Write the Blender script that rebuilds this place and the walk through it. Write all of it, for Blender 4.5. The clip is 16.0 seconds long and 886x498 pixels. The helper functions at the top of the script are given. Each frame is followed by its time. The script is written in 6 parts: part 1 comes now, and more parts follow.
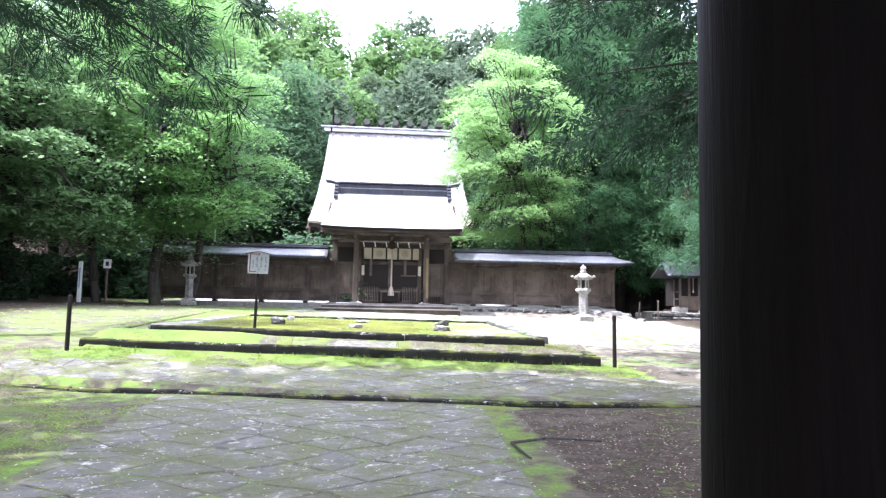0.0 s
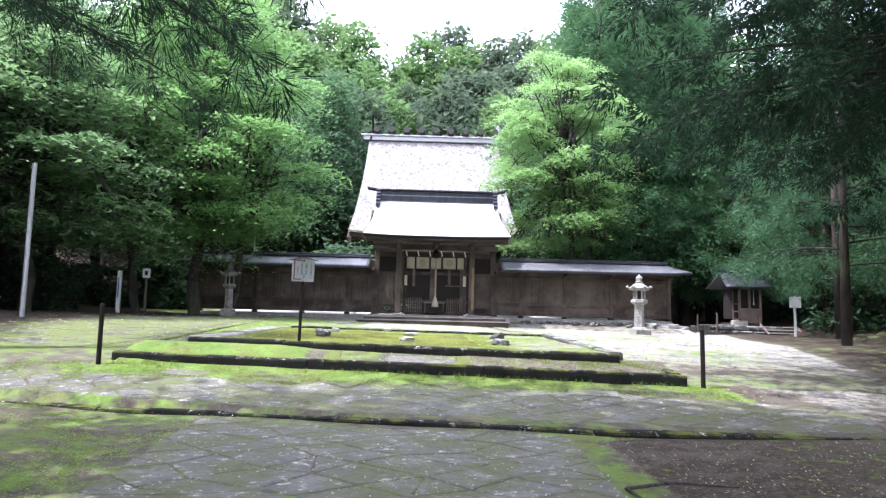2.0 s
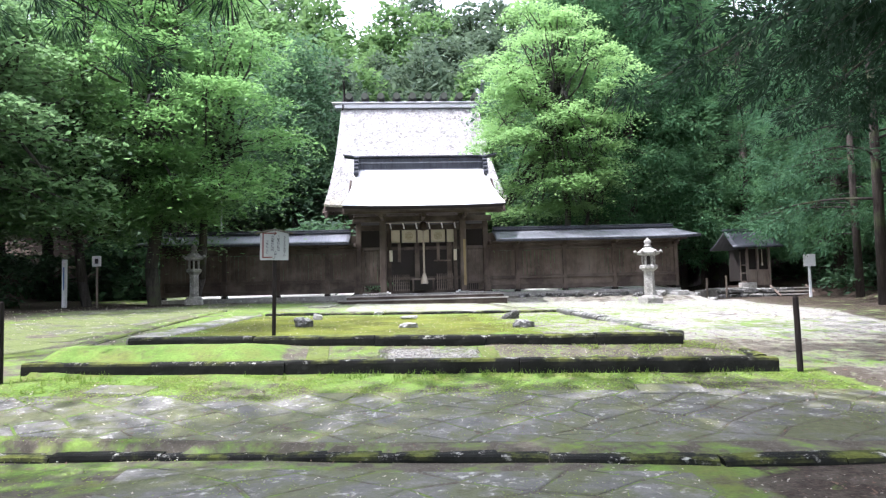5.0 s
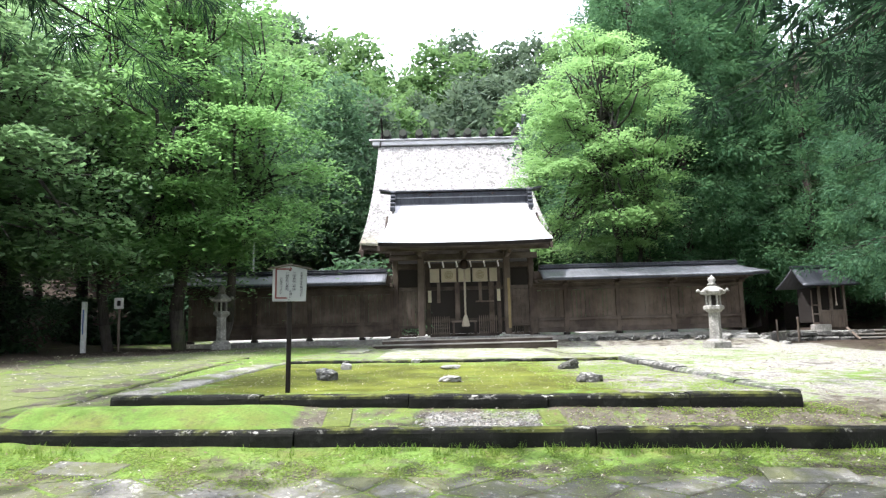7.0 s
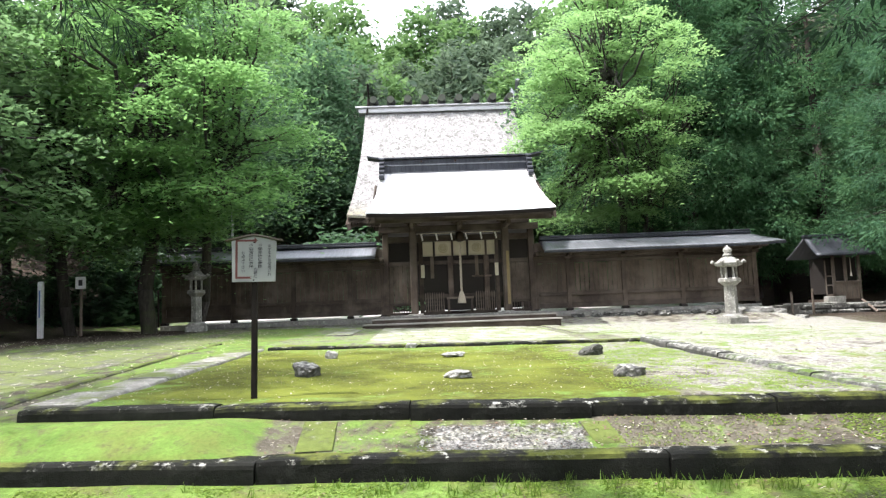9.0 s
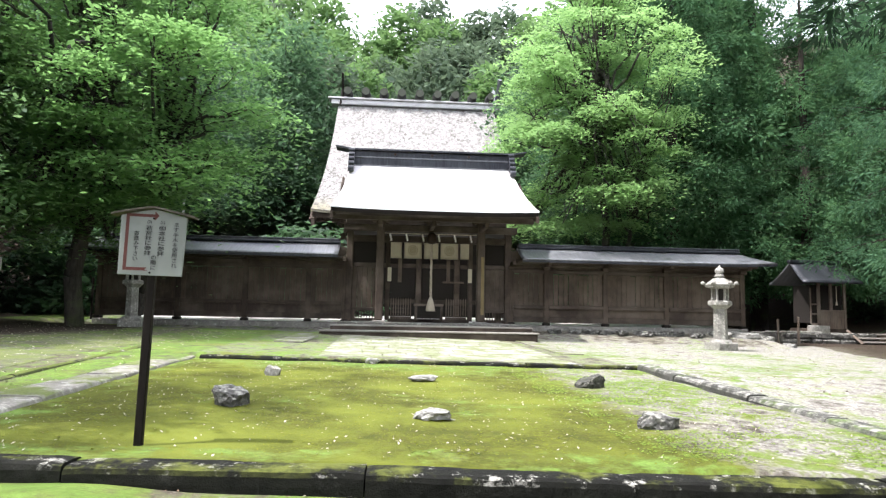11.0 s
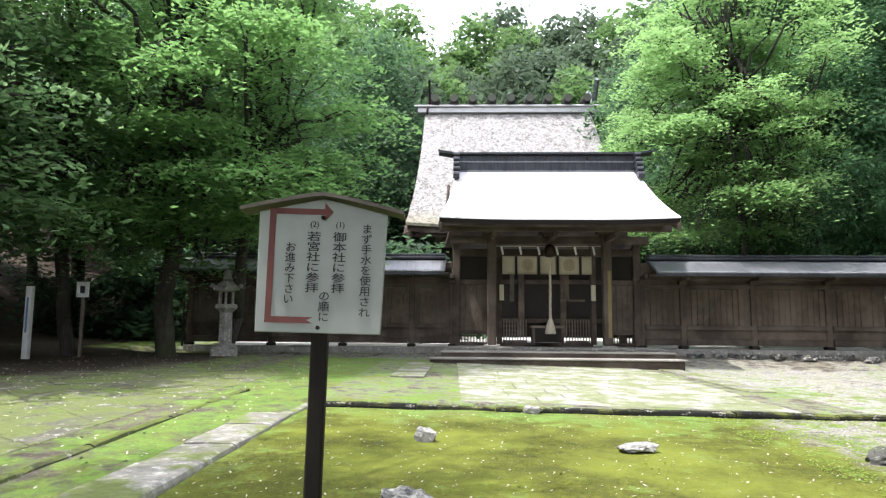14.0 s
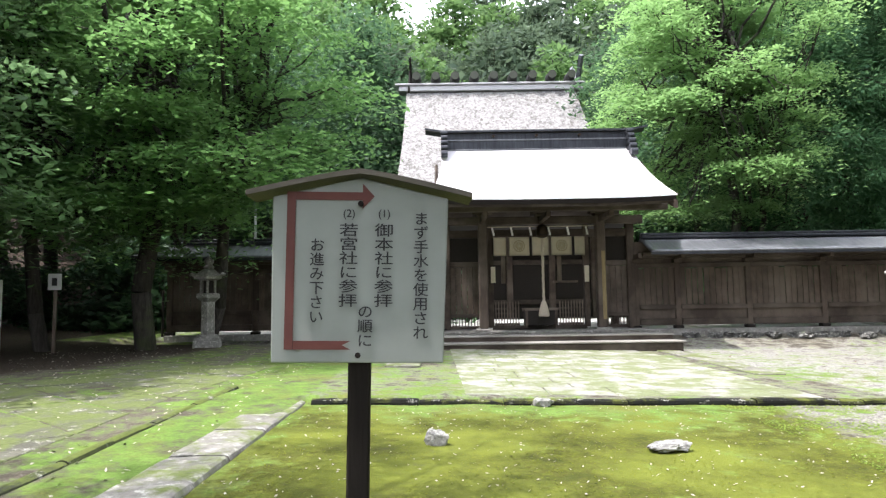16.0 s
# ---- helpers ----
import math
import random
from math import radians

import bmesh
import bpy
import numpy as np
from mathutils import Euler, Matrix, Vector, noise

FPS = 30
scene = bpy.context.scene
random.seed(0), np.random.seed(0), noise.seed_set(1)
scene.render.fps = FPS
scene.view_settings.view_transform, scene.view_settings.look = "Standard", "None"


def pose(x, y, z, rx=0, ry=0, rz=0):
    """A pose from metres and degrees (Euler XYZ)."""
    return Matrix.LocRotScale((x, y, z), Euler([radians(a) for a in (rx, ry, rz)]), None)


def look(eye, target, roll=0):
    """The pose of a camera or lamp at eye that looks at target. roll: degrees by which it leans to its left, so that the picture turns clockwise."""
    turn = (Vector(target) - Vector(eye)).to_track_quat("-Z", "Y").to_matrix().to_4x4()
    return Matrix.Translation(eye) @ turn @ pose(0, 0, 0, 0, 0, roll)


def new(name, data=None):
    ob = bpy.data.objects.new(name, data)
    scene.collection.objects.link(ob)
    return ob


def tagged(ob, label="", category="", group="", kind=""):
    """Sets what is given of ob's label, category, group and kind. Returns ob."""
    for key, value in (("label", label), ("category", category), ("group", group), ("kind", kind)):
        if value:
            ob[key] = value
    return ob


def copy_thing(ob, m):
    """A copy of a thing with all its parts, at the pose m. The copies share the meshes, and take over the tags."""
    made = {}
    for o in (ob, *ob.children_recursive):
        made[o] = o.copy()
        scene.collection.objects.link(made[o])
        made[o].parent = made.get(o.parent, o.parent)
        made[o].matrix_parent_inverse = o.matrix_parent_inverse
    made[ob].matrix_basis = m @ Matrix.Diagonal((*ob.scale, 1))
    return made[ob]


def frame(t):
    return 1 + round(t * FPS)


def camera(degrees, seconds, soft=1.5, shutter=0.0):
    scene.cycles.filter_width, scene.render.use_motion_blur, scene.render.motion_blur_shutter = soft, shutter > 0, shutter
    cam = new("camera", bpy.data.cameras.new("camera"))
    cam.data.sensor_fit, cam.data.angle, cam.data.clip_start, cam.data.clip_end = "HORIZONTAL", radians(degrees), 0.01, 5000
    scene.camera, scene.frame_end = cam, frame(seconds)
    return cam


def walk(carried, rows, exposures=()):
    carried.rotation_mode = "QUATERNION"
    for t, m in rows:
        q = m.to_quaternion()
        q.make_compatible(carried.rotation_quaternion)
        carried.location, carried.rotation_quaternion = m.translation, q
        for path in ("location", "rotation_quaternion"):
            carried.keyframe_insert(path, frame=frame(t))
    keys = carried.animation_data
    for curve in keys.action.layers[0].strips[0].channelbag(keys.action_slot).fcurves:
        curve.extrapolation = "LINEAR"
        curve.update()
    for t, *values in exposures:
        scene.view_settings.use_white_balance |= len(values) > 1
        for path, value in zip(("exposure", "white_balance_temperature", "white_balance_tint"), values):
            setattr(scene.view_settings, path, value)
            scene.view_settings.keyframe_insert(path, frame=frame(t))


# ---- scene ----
cam = camera(67.1, 16.0, soft=1.3)
METRES, EYE, TILT, LEAN, TURN = 14.5, 1.515, 0.0, 0.0, -4.7
ROWS = [
    (0.0, 0.0, 0.0, 0.0, -0.09, 4.91, -1.11),
    (0.5, -0.004, 0.0199, -0.0001, 6.76, 3.27, -0.64),
    (1.0, -0.0085, 0.0427, -0.0003, 6.97, 4.04, -0.93),
    (1.5, -0.0253, 0.0676, -0.0012, 4.61, 6.41, -1.11),
    (2.0, -0.0377, 0.0949, -0.0017, 2.89, 5.87, -1.33),
    (2.5, -0.0437, 0.1281, -0.0015, 1.93, 5.77, -1.34),
    (3.0, -0.0544, 0.1599, -0.0033, -0.7, 6.11, -1.36),
    (3.5, -0.0634, 0.1918, -0.0045, -0.56, 5.66, -0.21),
    (4.0, -0.0677, 0.2298, -0.0035, -0.74, 2.58, -0.44),
    (4.5, -0.0812, 0.2659, -0.0005, 0.56, 2.22, 0.07),
    (5.0, -0.0873, 0.2979, 0.0034, 1.01, 3.79, 1.45),
    (7.5, -0.1017, 0.4669, 0.0118, 4.64, 7.41, 1.37),
    (8.0, -0.11, 0.4998, 0.0148, 3.32, 6.05, 1.86),
    (8.5, -0.113, 0.5374, 0.0184, 2.95, 5.41, 2.3),
    (9.0, -0.1237, 0.5713, 0.0209, 3.44, 5.11, 2.16),
    (11.5, -0.1465, 0.7523, 0.0334, -0.0, 5.54, -1.56),
    (12.0, -0.1625, 0.7843, 0.0377, 1.26, 5.24, -1.54),
    (12.5, -0.1814, 0.8141, 0.0411, 1.68, 5.42, -1.16),
    (13.0, -0.1999, 0.847, 0.0448, 4.02, 6.81, -0.81),
    (13.5, -0.2255, 0.871, 0.0464, 6.06, 7.08, -1.09),
    (14.0, -0.2424, 0.8942, 0.0481, 6.56, 6.6, -0.46),
    (14.5, -0.2511, 0.919, 0.0509, 7.14, 5.86, -0.58),
    (15.0, -0.2578, 0.9289, 0.054, 5.15, 5.29, -0.68),
    (15.5, -0.2638, 0.9353, 0.056, 4.52, 5.33, 0.0),
    (16.0, -0.2666, 0.9367, 0.0561, 4.98, 4.96, 0.82),
]
EXPOSURES = [(0.0, 2.12, 5700, 27), (0.5, 1.77, 5800, 27), (1.0, 1.57, 5750, 27), (2.0, 1.53, 5750, 26), (5.0, 1.51, 5850, 22), (8.0, 1.42, 6230, 15), (12.0, 1.29, 6300, 17), (16.0, 1.20, 6250, 17)]
walk(cam, [(t, pose(0, 0, EYE, TILT, LEAN, TURN) @ pose(METRES * x, METRES * y, METRES * z, 90 + pitch, roll, yaw)) for t, x, y, z, yaw, pitch, roll in ROWS], EXPOSURES)

# ---- sky and sun ----
SUN_TO = Vector((-0.40, -0.12, 0.90)).normalized()
world = bpy.data.worlds.new("sky")
scene.world = world
world.use_nodes = True
wn = world.node_tree
sky = wn.nodes.new("ShaderNodeTexSky")
sky.sky_type = "NISHITA"
sky.sun_disc = False
sky.sun_elevation = math.asin(SUN_TO.z)
sky.sun_rotation = math.atan2(SUN_TO.x, SUN_TO.y)
sky.air_density, sky.dust_density, sky.ozone_density = 1.3, 5.0, 0.6
wn.nodes["Background"].inputs["Strength"].default_value = 0.15
haze = wn.nodes.new("ShaderNodeMix")
haze.data_type = "RGBA"
haze.inputs[0].default_value = 0.7
haze.inputs[7].default_value = (11.4, 11.8, 12.3, 1.0)
wn.links.new(sky.outputs[0], haze.inputs[6])
wn.links.new(haze.outputs[2], wn.nodes["Background"].inputs["Color"])
sun = new("sun", bpy.data.lights.new("sun", "SUN"))
sun.data.energy, sun.data.angle, sun.data.color = 3.2, radians(0.6), (1.0, 0.965, 0.91)
sun.matrix_world = look(SUN_TO * 60, (0, 0, 0))


# ---- materials ----
class Nodes:
    """A small writer of node materials."""

    def __init__(self, name):
        self.m = bpy.data.materials.new(name)
        self.m.use_nodes = True
        self.t = self.m.node_tree
        self.b = self.t.nodes["Principled BSDF"]
        self.pos = self.t.nodes.new("ShaderNodeNewGeometry").outputs["Position"]

    def n(self, kind, **sockets):
        node = self.t.nodes.new(kind)
        for k, v in sockets.items():
            self.put(node, k.replace("_", " "), v)
        return node

    def put(self, node, key, v):
        s = node.inputs[int(key[1:])] if key[0] == "i" and key[1:].isdigit() else node.inputs[key]
        if isinstance(v, bpy.types.NodeSocket):
            self.t.links.new(v, s)
        else:
            s.default_value = v

    def stretch(self, sx, sy, sz, src=None):
        node = self.n("ShaderNodeMapping", Scale=(sx, sy, sz), Vector=src or self.pos)
        return node.outputs[0]

    def noise(self, scale, detail=5.0, rough=0.6, vec=None, distort=0.0):
        return self.n("ShaderNodeTexNoise", Scale=scale, Detail=detail, Roughness=rough, Distortion=distort, Vector=vec or self.pos).outputs["Fac"]

    def voronoi(self, scale, vec=None, out="Distance", feature="F1"):
        node = self.n("ShaderNodeTexVoronoi", Scale=scale, Vector=vec or self.pos)
        node.feature = feature
        return node.outputs[out]

    def ramp(self, fac, lo, hi, a=0.0, b=1.0):
        return self.n("ShaderNodeMapRange", i0=fac, i1=lo, i2=hi, i3=a, i4=b).outputs[0]

    def mix(self, fac, a, b, mode="MIX"):
        node = self.t.nodes.new("ShaderNodeMix")
        node.data_type, node.blend_type = "RGBA", mode
        self.put(node, "i0", fac)
        for i, v in ((6, a), (7, b)):
            self.put(node, "i%d" % i, v if isinstance(v, bpy.types.NodeSocket) else (*v, 1.0))
        return node.outputs[2]

    def mul(self, a, b):
        node = self.t.nodes.new("ShaderNodeMath")
        node.operation = "MULTIPLY"
        self.put(node, "i0", a), self.put(node, "i1", b)
        return node.outputs[0]

    def add(self, a, b):
        node = self.t.nodes.new("ShaderNodeMath")
        self.put(node, "i0", a), self.put(node, "i1", b)
        return node.outputs[0]

    def random(self):
        return self.t.nodes.new("ShaderNodeObjectInfo").outputs["Random"]

    def island(self):
        return self.t.nodes.new("ShaderNodeNewGeometry").outputs["Random Per Island"]

    def attr(self, name):
        node = self.t.nodes.new("ShaderNodeAttribute")
        node.attribute_name = name
        return node.outputs["Fac"]

    def normal_z(self):
        node = self.t.nodes.new("ShaderNodeSeparateXYZ")
        self.t.links.new(self.t.nodes.new("ShaderNodeNewGeometry").outputs["Normal"], node.inputs[0])
        return node.outputs[2]

    def done(self, color, rough=0.8, metal=0.0, bump=None, depth=0.01, strength=0.6, spec=0.4):
        self.put(self.b, "Base Color", color if isinstance(color, bpy.types.NodeSocket) else (*color, 1.0))
        self.put(self.b, "Roughness", rough), self.put(self.b, "Metallic", metal)
        self.b.inputs["Specular IOR Level"].default_value = spec
        if bump is not None:
            node = self.n("ShaderNodeBump", Height=bump, Distance=depth, Strength=strength)
            self.put(self.b, "Normal", node.outputs[0])
        return self.m


def wood(name, dark, light, along=2, rough=0.75, weather=None, wamt=0.4, spec=0.3):
    k = Nodes(name)
    sc = [14.0, 14.0, 14.0]
    sc[along] = 0.9
    grain = k.noise(3.0, 6, 0.65, k.stretch(*sc), 0.6)
    blot = k.noise(1.1, 4)
    c = k.mix(k.ramp(grain, 0.3, 0.72), dark, light)
    c = k.mix(k.ramp(k.random(), 0, 1, 0.0, 0.45), c, tuple(v * 0.55 for v in dark))
    if weather:
        c = k.mix(k.mul(k.ramp(blot, 0.42, 0.68), wamt), c, weather)
    return k.done(c, k.ramp(grain, 0.3, 0.7, rough - 0.12, rough + 0.12), bump=grain, depth=0.006, spec=spec)


def stone(name, dark, light, moss=0.0, lichen=0.0, scale=1.0, wet=0.0, mosscol=(0.09, 0.15, 0.02), side=1.0, spec=0.4, blotch=0.0):
    k = Nodes(name)
    a, b, f = k.noise(2.2 * scale, 6, 0.65), k.noise(14 * scale, 5, 0.7), k.noise(90 * scale, 2)
    c = k.mix(k.ramp(a, 0.35, 0.65), dark, light)
    c = k.mix(k.ramp(b, 0.45, 0.75, 0, 0.6), c, tuple(v * 0.45 for v in dark))
    c = k.mix(k.ramp(k.random(), 0, 1, 0, 0.35), c, tuple(v * 0.6 for v in dark))
    if lichen:
        # side thins lichen and moss on upright faces; kerbs get painted side shade this way.
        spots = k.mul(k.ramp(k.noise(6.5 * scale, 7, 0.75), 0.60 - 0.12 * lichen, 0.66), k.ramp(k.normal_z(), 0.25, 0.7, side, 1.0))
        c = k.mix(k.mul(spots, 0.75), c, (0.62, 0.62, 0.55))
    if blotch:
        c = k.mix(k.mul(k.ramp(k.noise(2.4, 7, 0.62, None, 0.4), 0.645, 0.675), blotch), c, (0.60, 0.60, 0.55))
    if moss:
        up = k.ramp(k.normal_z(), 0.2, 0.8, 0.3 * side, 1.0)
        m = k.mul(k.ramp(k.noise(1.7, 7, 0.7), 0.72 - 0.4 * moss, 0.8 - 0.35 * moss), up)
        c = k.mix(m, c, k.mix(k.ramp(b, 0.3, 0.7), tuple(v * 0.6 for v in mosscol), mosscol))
    return k.done(c, k.ramp(a, 0.3, 0.7, 0.72 - wet, 0.93 - wet), bump=k.add(b, k.mul(f, 0.35)), depth=0.02 / scale, spec=spec)


WOOD_DARK = wood("dark_weathered_cedar", (0.033, 0.024, 0.019), (0.098, 0.071, 0.053), weather=(0.20, 0.165, 0.13), wamt=0.5)
WOOD_BOARD = wood("fence_board_cedar", (0.042, 0.031, 0.024), (0.125, 0.092, 0.068), weather=(0.21, 0.175, 0.14), wamt=0.5)
WOOD_X = wood("dark_beam_cedar", (0.030, 0.022, 0.017), (0.085, 0.062, 0.047), along=0, weather=(0.19, 0.16, 0.13))
WOOD_GREY = wood("grey_weathered_column", (0.085, 0.064, 0.05), (0.22, 0.175, 0.135), weather=(0.27, 0.235, 0.20))
WOOD_COVER = wood("grey_cover_board", (0.06, 0.053, 0.042), (0.13, 0.12, 0.095), along=0)
WOOD_COLUMN = wood("brown_weathered_column", (0.05, 0.037, 0.028), (0.135, 0.102, 0.078), weather=(0.19, 0.16, 0.13))
WOOD_PALE = wood("pale_worn_wood", (0.14, 0.105, 0.045), (0.30, 0.235, 0.12))
# Near black: the deep shade on the gateway pillar is put into this colour.
WOOD_BLACK = wood("near_black_post", (0.008, 0.006, 0.005), (0.024, 0.020, 0.017), spec=0.12)
# Pale tread colour; the light on the gate step tops is in it.
WOOD_STEP = wood("pale_step_top", (0.24, 0.222, 0.195), (0.43, 0.41, 0.37), along=0, weather=(0.42, 0.41, 0.37))
# Dark moss and stone, with the shade on the upright faces painted in too.
KERB = stone("mossy_kerb_shaded_sides", (0.006, 0.0065, 0.005), (0.019, 0.020, 0.016), moss=0.62, lichen=0.28, mosscol=(0.12, 0.14, 0.03), side=0.03, spec=0.12)
KERB_MOSS = stone("moss_grown_kerb", (0.035, 0.037, 0.026), (0.10, 0.10, 0.075), moss=0.9, lichen=0.4, mosscol=(0.13, 0.165, 0.04), side=0.6, spec=0.15)
FLAG = stone("damp_flagstone", (0.108, 0.108, 0.094), (0.230, 0.226, 0.198), moss=0.7, lichen=0.35, wet=0.12, mosscol=(0.135, 0.145, 0.072), spec=0.2, blotch=0.85)
FLAG_PALE = stone("pale_approach_slab", (0.26, 0.255, 0.22), (0.46, 0.45, 0.40), moss=0.75, lichen=0.3, mosscol=(0.20, 0.23, 0.11))
ROCK = stone("lichened_rock", (0.035, 0.035, 0.032), (0.12, 0.12, 0.112), moss=0.2, lichen=1.15, scale=2.0, side=0.25)
# Lichen on top only; the upright faces hold dark moss and painted shade.
KERB_EDGE = stone("lichened_kerb_shaded_sides", (0.03, 0.031, 0.027), (0.10, 0.10, 0.088), moss=0.5, lichen=1.2, side=0.02)
ROCK_DARK = stone("dark_mossy_rock", (0.03, 0.031, 0.026), (0.085, 0.085, 0.072), moss=0.45, lichen=0.4, scale=2.0, side=0.6)
ROCK_PALE = stone("white_lichened_rock", (0.13, 0.13, 0.12), (0.30, 0.30, 0.28), moss=0.15, lichen=1.3, scale=2.0, side=0.3)
GRANITE = stone("old_granite", (0.19, 0.185, 0.165), (0.40, 0.39, 0.355), moss=0.32, lichen=0.6, scale=2.0)
WALK = stone("mossy_walk_slab", (0.16, 0.152, 0.132), (0.35, 0.337, 0.30), moss=0.66, lichen=0.5, mosscol=(0.15, 0.19, 0.05), side=0.4)
CLEARING = stone("olive_flagstone", (0.075, 0.075, 0.056), (0.165, 0.162, 0.125), moss=0.82, lichen=0.45, mosscol=(0.15, 0.185, 0.06), spec=0.25)
FOOTING = stone("footing_stone", (0.19, 0.18, 0.16), (0.34, 0.33, 0.30), moss=0.2, lichen=0.4)


def metal_roof(name, dark, light, rough=0.42):
    k = Nodes(name)
    a, s = k.noise(1.6, 6, 0.65), k.noise(2.0, 5, 0.6, k.stretch(9, 0.7, 0.7))
    c = k.mix(k.ramp(k.add(k.mul(a, 0.5), k.mul(s, 0.5)), 0.36, 0.62), dark, light)
    return k.done(c, k.ramp(a, 0.3, 0.7, rough - 0.1, rough + 0.15), 0.35, bump=s, depth=0.006)


COPPER = metal_roof("oxidised_copper_sheet", (0.10, 0.105, 0.115), (0.21, 0.22, 0.235))
RIDGE_METAL = metal_roof("blackened_copper", (0.018, 0.020, 0.026), (0.055, 0.06, 0.07), 0.4)


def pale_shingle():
    # Near white: part of the sunlight on the roof is in this colour.
    k = Nodes("sunlit_pale_shingle")
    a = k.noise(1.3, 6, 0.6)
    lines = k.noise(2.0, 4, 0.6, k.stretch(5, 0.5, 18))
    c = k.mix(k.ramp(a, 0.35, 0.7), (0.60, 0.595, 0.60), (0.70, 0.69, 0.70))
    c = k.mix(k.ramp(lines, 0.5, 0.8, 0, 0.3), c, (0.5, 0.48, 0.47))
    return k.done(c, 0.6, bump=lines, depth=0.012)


def bark_roof():
    k = Nodes("peeling_cypress_bark")
    a = k.noise(1.5, 8, 0.75, k.stretch(1, 0.6, 0.8), 0.4)
    b = k.noise(6.0, 8, 0.78, k.stretch(1, 0.55, 0.9), 0.8)
    rows = k.noise(3.0, 3, 0.5, k.stretch(0.8, 3.0, 5.0))
    c = k.mix(k.ramp(b, 0.43, 0.56), (0.085, 0.078, 0.070), (0.285, 0.285, 0.275))
    c = k.mix(k.ramp(a, 0.47, 0.66, 0, 0.5), c, (0.315, 0.31, 0.30))
    c = k.mix(k.ramp(rows, 0.55, 0.8, 0, 0.45), c, (0.22, 0.195, 0.165))
    low = k.n("ShaderNodeSeparateXYZ", Vector=k.pos).outputs[2]
    c = k.mix(k.mul(k.ramp(low, 7.6, 6.6), k.ramp(b, 0.42, 0.55, 0, 0.8)), c, (0.20, 0.185, 0.085))
    return k.done(c, 0.9, bump=b, depth=0.05)


SHINGLE, BARK = pale_shingle(), bark_roof()


def plain(name, color, rough=0.6, metal=0.0, vary=0.25, scale=9.0):
    k = Nodes(name)
    a = k.noise(scale, 6, 0.65)
    c = k.mix(k.ramp(a, 0.35, 0.75, 0, vary), color, tuple(v * 0.35 for v in color))
    return k.done(c, rough, metal, bump=a, depth=0.003, strength=0.3)


BOARD_PAINT = plain("faded_white_paint", (0.245, 0.265, 0.245), 0.55, vary=0.25, scale=3.0)
RED_PAINT = plain("faded_red_paint", (0.115, 0.032, 0.024), 0.6, vary=0.5)
INK = plain("black_ink", (0.012, 0.012, 0.014), 0.5)
CLOTH = plain("cream_cloth", (0.66, 0.61, 0.47), 0.9, vary=0.15)
CREST = plain("dull_gold_crest", (0.42, 0.36, 0.22), 0.8)
ROPE = plain("pale_hemp_rope", (0.52, 0.46, 0.36), 0.95, vary=0.4, scale=40)
WHITE_GRAVEL = plain("white_court_gravel", (0.68, 0.67, 0.63), 0.9, vary=0.3, scale=30)
BRONZE = plain("dark_bronze", (0.045, 0.030, 0.020), 0.45, 0.7)
PAPER = plain("white_paper", (0.8, 0.8, 0.78), 0.8, vary=0.08)
RIDGE_PALE = plain("pale_ridge_metal", (0.50, 0.50, 0.50), 0.5, 0.2)
BILLET_CAP = plain("green_grey_metal", (0.055, 0.062, 0.045), 0.8)
BILLET = plain("dark_billet_metal", (0.016, 0.018, 0.015), 0.9)
STEEL = plain("galvanised_steel", (0.42, 0.43, 0.44), 0.45, 0.7)
WHITE_POST = plain("white_painted_post", (0.68, 0.69, 0.68), 0.6, vary=0.3)
BLUE = plain("blue_lettering", (0.1, 0.18, 0.4), 0.6)
# Near-black; puts the shade of interiors and openings into the colour.
DARK_IN = plain("dark_shaded_timber", (0.02, 0.016, 0.013), 0.85)


def bark_trunk(name, dark, light):
    k = Nodes(name)
    r = k.noise(4.0, 8, 0.7, k.stretch(4, 4, 0.5), 0.5)
    c = k.mix(k.ramp(r, 0.35, 0.65), dark, light)
    c = k.mix(k.ramp(k.noise(1.3, 5), 0.52, 0.7, 0, 0.6), c, (0.07, 0.10, 0.03))
    return k.done(c, 0.95, bump=r, depth=0.05, strength=0.9)


TRUNK = bark_trunk("broadleaf_bark", (0.022, 0.019, 0.016), (0.07, 0.062, 0.053))
BOUGH = bark_trunk("dark_bough_bark", (0.010, 0.008, 0.007), (0.035, 0.027, 0.022))
TRUNK_CEDAR = bark_trunk("cedar_bark", (0.02, 0.016, 0.013), (0.058, 0.046, 0.038))


def leaf(name, deep, fresh, glow=0.45, gloss=0.18):
    k = Nodes(name)
    r = k.island()
    c = k.mix(r, deep, fresh)
    c = k.mix(k.ramp(k.noise(0.35, 3), 0.35, 0.7, 0, 0.6), c, deep)
    c = k.mix(k.ramp(k.random(), 0, 1, 0, 0.35), c, tuple(v * 0.62 for v in deep))
    k.done(c, 0.6 - 0.4 * (gloss - 0.18), spec=gloss)
    tr = k.n("ShaderNodeBsdfTranslucent", Color=k.mix(0.5, c, tuple(min(1, v * 1.6) for v in fresh)))
    mixer = k.n("ShaderNodeMixShader", i0=glow, i1=k.b.outputs[0], i2=tr.outputs[0])
    k.t.links.new(mixer.outputs[0], k.t.nodes["Material Output"].inputs["Surface"])
    return k.m


LEAF_BRIGHT = leaf("fresh_maple_leaf", (0.082, 0.18, 0.064), (0.24, 0.395, 0.14), 0.62, 0.55)
LEAF_MID = leaf("broadleaf_green", (0.050, 0.130, 0.046), (0.185, 0.335, 0.105), 0.55, 0.6)
# Darker copy of the broadleaf green; shade at the left edge is in the colour.
LEAF_SHADE = leaf("shaded_broadleaf_green", (0.054, 0.125, 0.058), (0.18, 0.29, 0.12), 0.58, 0.6)
